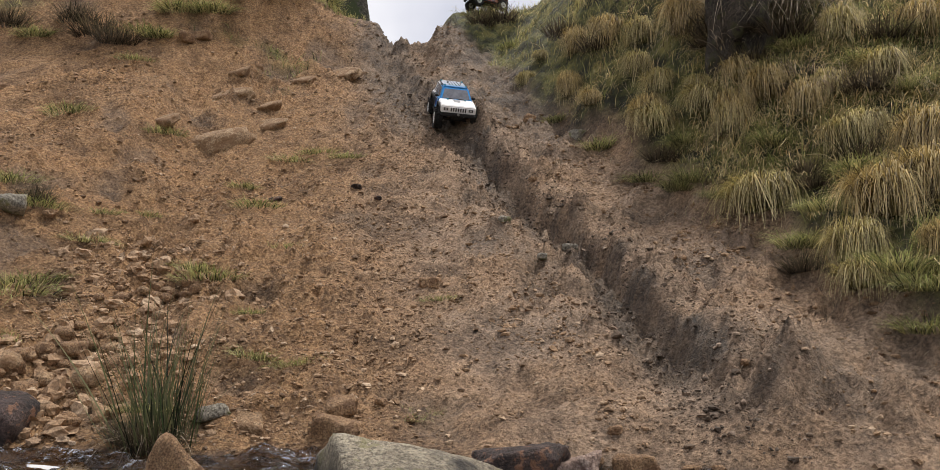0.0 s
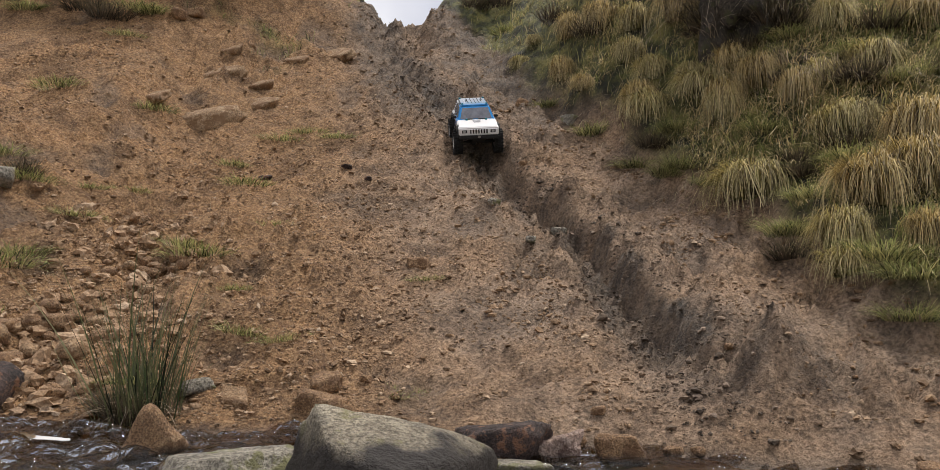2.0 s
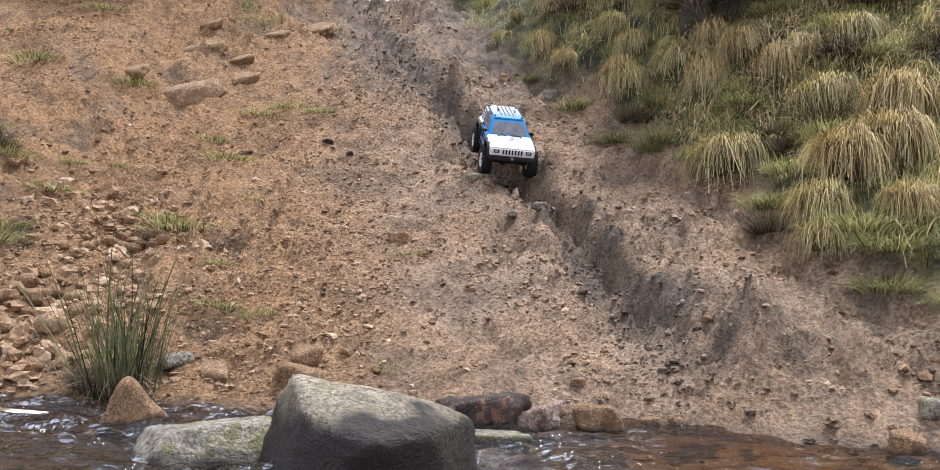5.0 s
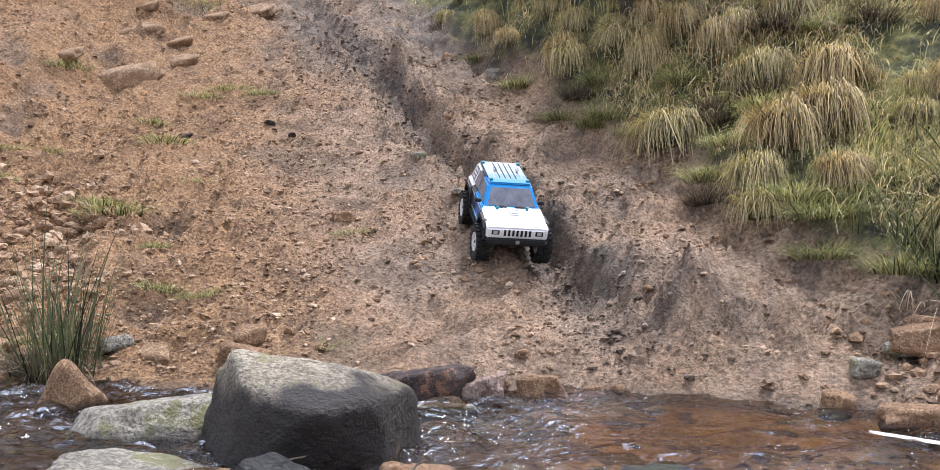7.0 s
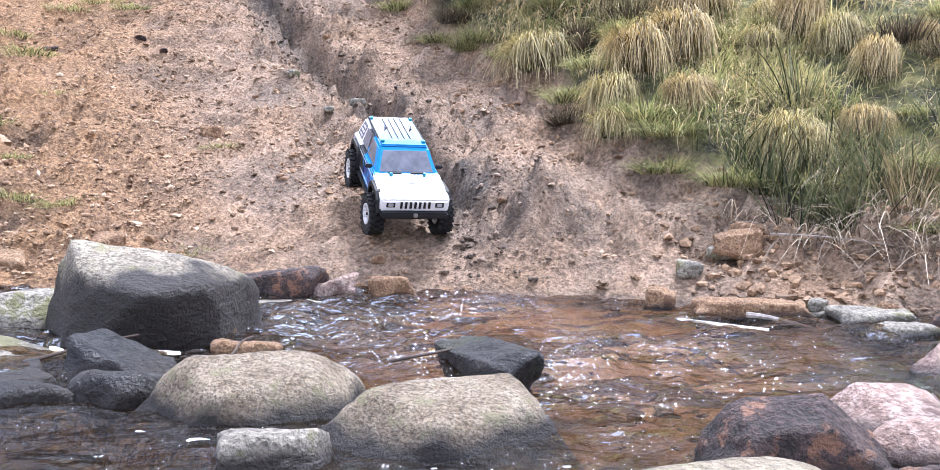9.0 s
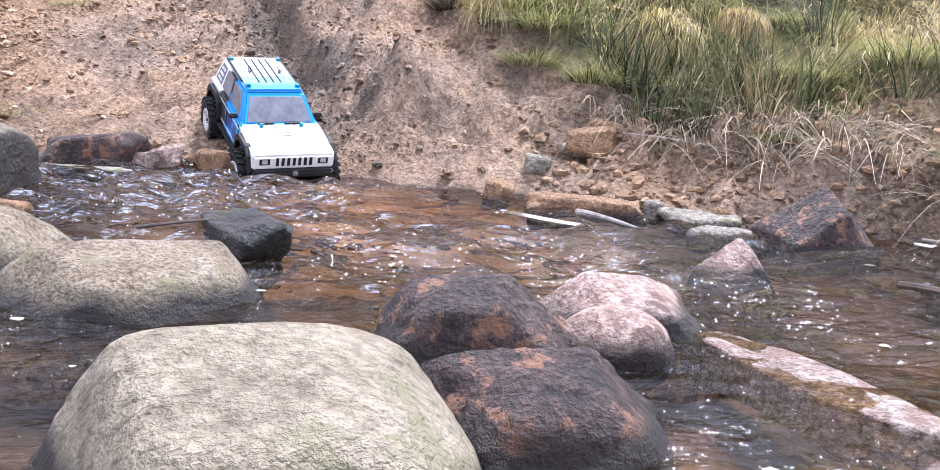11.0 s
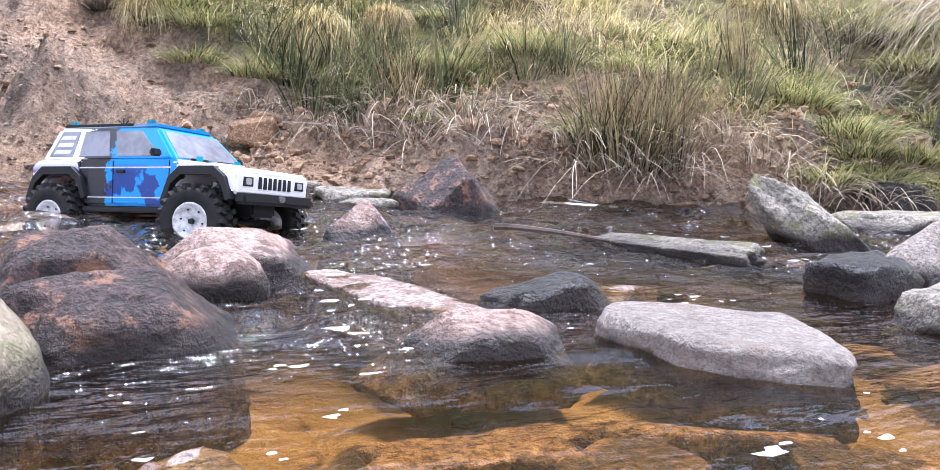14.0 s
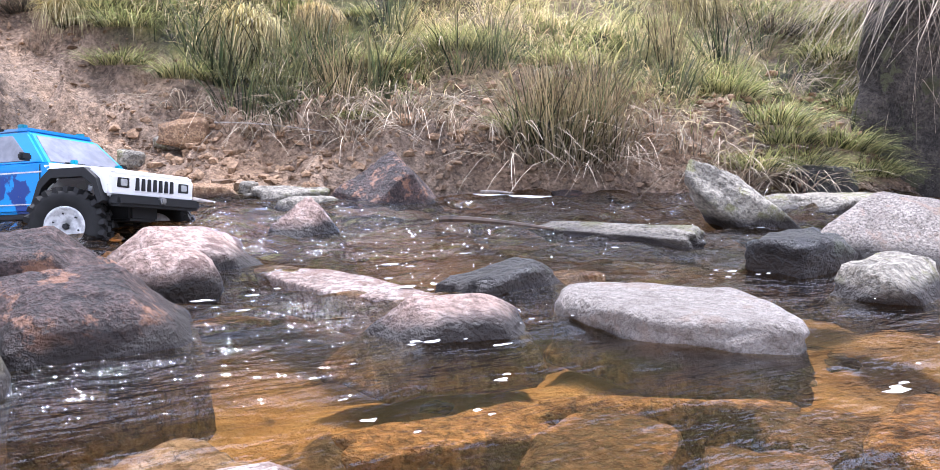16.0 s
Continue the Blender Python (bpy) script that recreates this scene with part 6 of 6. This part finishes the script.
    box_part("battery", car, plain("grey_battery", (0.10, 0.10, 0.11), 0.5), (0.0, 0.09, -0.045, 0.045, 0.075, 0.105), 0.003)
    for x in (-0.144, 0.138):
        bm = bmesh.new()
        bmesh.ops.create_cone(bm, cap_ends=True, segments=10, radius1=0.007, radius2=0.007, depth=0.17, matrix=Matrix.Translation((x, 0, 0.053)) @ Matrix.Rotation(math.pi / 2, 4, "X"))
        bmesh.ops.create_icosphere(bm, subdivisions=2, radius=0.016, matrix=Matrix.Translation((x, -0.02, 0.053)))
        part("axle", bm, TRIM, car, "dark axle with differential")
        for s in (-1, 1):
            bm = bmesh.new()
            bmesh.ops.create_cone(bm, cap_ends=True, segments=8, radius1=0.007, radius2=0.007, depth=0.055, matrix=Matrix.Translation((x - 0.012, s * 0.045, 0.088)) @ Matrix.Rotation(0.3, 4, "Y"))
            part("shock_absorber", bm, STEEL, car, "metal shock absorber")
    bm = bmesh.new()
    bmesh.ops.create_cone(bm, cap_ends=True, segments=8, radius1=0.003, radius2=0.003, depth=0.22, matrix=Matrix.Translation((0.0, -0.04, 0.062)) @ Matrix.Rotation(math.pi / 2, 4, "Y"))
    part("link_rod", bm, STEEL, car)
    wheels = [wheel(car, x, y, s) for x in (0.138, -0.144) for y, s in ((-0.092, -1), (0.092, 1))]
    return car, wheels


crawler, crawler_wheels = build_car("model_car", "white and blue radio-controlled off-road car on black lugged tyres", PAINT, ROOF)
parked, parked_wheels = build_car("model_truck", "orange and grey radio-controlled truck parked on the crest", PAINT_B, ROOF_B)
parked.matrix_basis = pose(-0.06, 6.32, ground_z(-0.06, 6.32) - 0.005, 0, 0, -150) @ Matrix.Diagonal((0.72, 0.72, 0.72, 1))


# ---- what moves ----
CAR_ROWS = [
    # t, x, y, z, heading, nose down, lean
    (0, -0.194, 4.525, 1.373, -78.1, 23.4, -2.4),
    (0.5, -0.120, 4.346, 1.265, -82.0, 23.4, 4.0),
    (1, -0.068, 4.247, 1.209, -81.4, 20.2, 5.3),
    (1.5, -0.024, 4.135, 1.139, -80.7, 25.1, 10.1),
    (2, -0.001, 4.054, 1.081, -82.2, 21.9, 6.1),
    (2.5, 0.021, 3.986, 1.037, -83.8, 19.8, 2.8),
    (3, 0.043, 3.927, 1.001, -85.0, 21.2, 0.2),
    (3.5, 0.070, 3.847, 0.950, -85.6, 21.6, -2.3),
    (6, 0.288, 3.231, 0.653, -79.6, 26.7, -1.0),
    (6.5, 0.320, 2.947, 0.513, -84.0, 24.5, -1.1),
    (7, 0.364, 2.658, 0.385, -83.8, 24.8, -1.8),
    (7.5, 0.408, 2.472, 0.295, -81.3, 25.2, -1.5),
    (8, 0.413, 2.374, 0.256, -81.3, 26.2, -2.3),
    (8.5, 0.414, 2.364, 0.253, -81.0, 26.1, -1.9),
    (9, 0.424, 2.282, 0.224, -80.5, 26.6, 0.8),
    (9.2, 0.439, 2.228, 0.202, -78.9, 26.0, 2.7),
    (11.5, 0.515, 1.860, 0.000, -72.7, 17.6, 5.8),
    (12, 0.569, 1.637, -0.026, -76.9, 0.7, 5.2),
    (12.5, 0.623, 1.424, -0.050, -71.2, 2.7, 3.4),
    (13, 0.712, 1.368, -0.046, -66.5, 1.8, -1.6),
    (13.5, 0.825, 1.182, -0.051, -59.9, -4.3, -5.3),
    (14, 0.872, 1.124, -0.044, -55.1, -3.1, -5.9),
    (14.5, 0.874, 1.130, -0.046, -54.9, -4.0, -4.2),
    (15, 0.875, 1.131, -0.046, -55.9, -3.6, -5.7),
    (15.5, 0.798, 1.220, -0.047, -56.7, -2.0, -8.9),
    (16, 0.791, 1.143, -0.051, -56.5, -4.4, -7.0),
]


def motions():
    walk(crawler, [(t, pose(x, y, z, lean, down, head)) for t, x, y, z, head, down, lean in CAR_ROWS])
    # wheels turn with the way gone; the front pair steers at the end
    times = np.arange(0, 16.01, 0.125)
    keys = np.array(CAR_ROWS)
    xy = np.stack([np.interp(times, keys[:, 0], keys[:, k]) for k in (1, 2, 3)], 1)
    head = np.radians(np.interp(times, keys[:, 0], keys[:, 4]))
    step = np.diff(xy, axis=0)
    way = np.sign(step[:, 0] * np.cos(head[1:]) + step[:, 1] * np.sin(head[1:])) * np.linalg.norm(step, axis=1)
    roll = np.degrees(np.concatenate([[0], np.cumsum(way)]) / 0.053)
    steer = np.interp(times, [0, 11.5, 12.5, 14.6, 15.1, 15.5, 16], [0, 4, 12, 8, 0, 22, 24])
    for i, w in enumerate(crawler_wheels):
        x, y, z = w.matrix_basis.translation
        walk(w, [(float(t), pose(x, y, z, 0, 0, float(s) if i < 2 else 0) @ pose(0, 0, 0, 0, float(a), 0)) for t, a, s in zip(times, roll, steer)])
    # the stream slides by
    walk(water, [(t, pose(0.055 * (t - 8), -0.012 * (t - 8), 0)) for t in range(0, 17, 2)])
    walk(drift_foam, [(t, pose(0.06 * t, -0.012 * t, 0)) for t in range(0, 17, 2)])


motions()
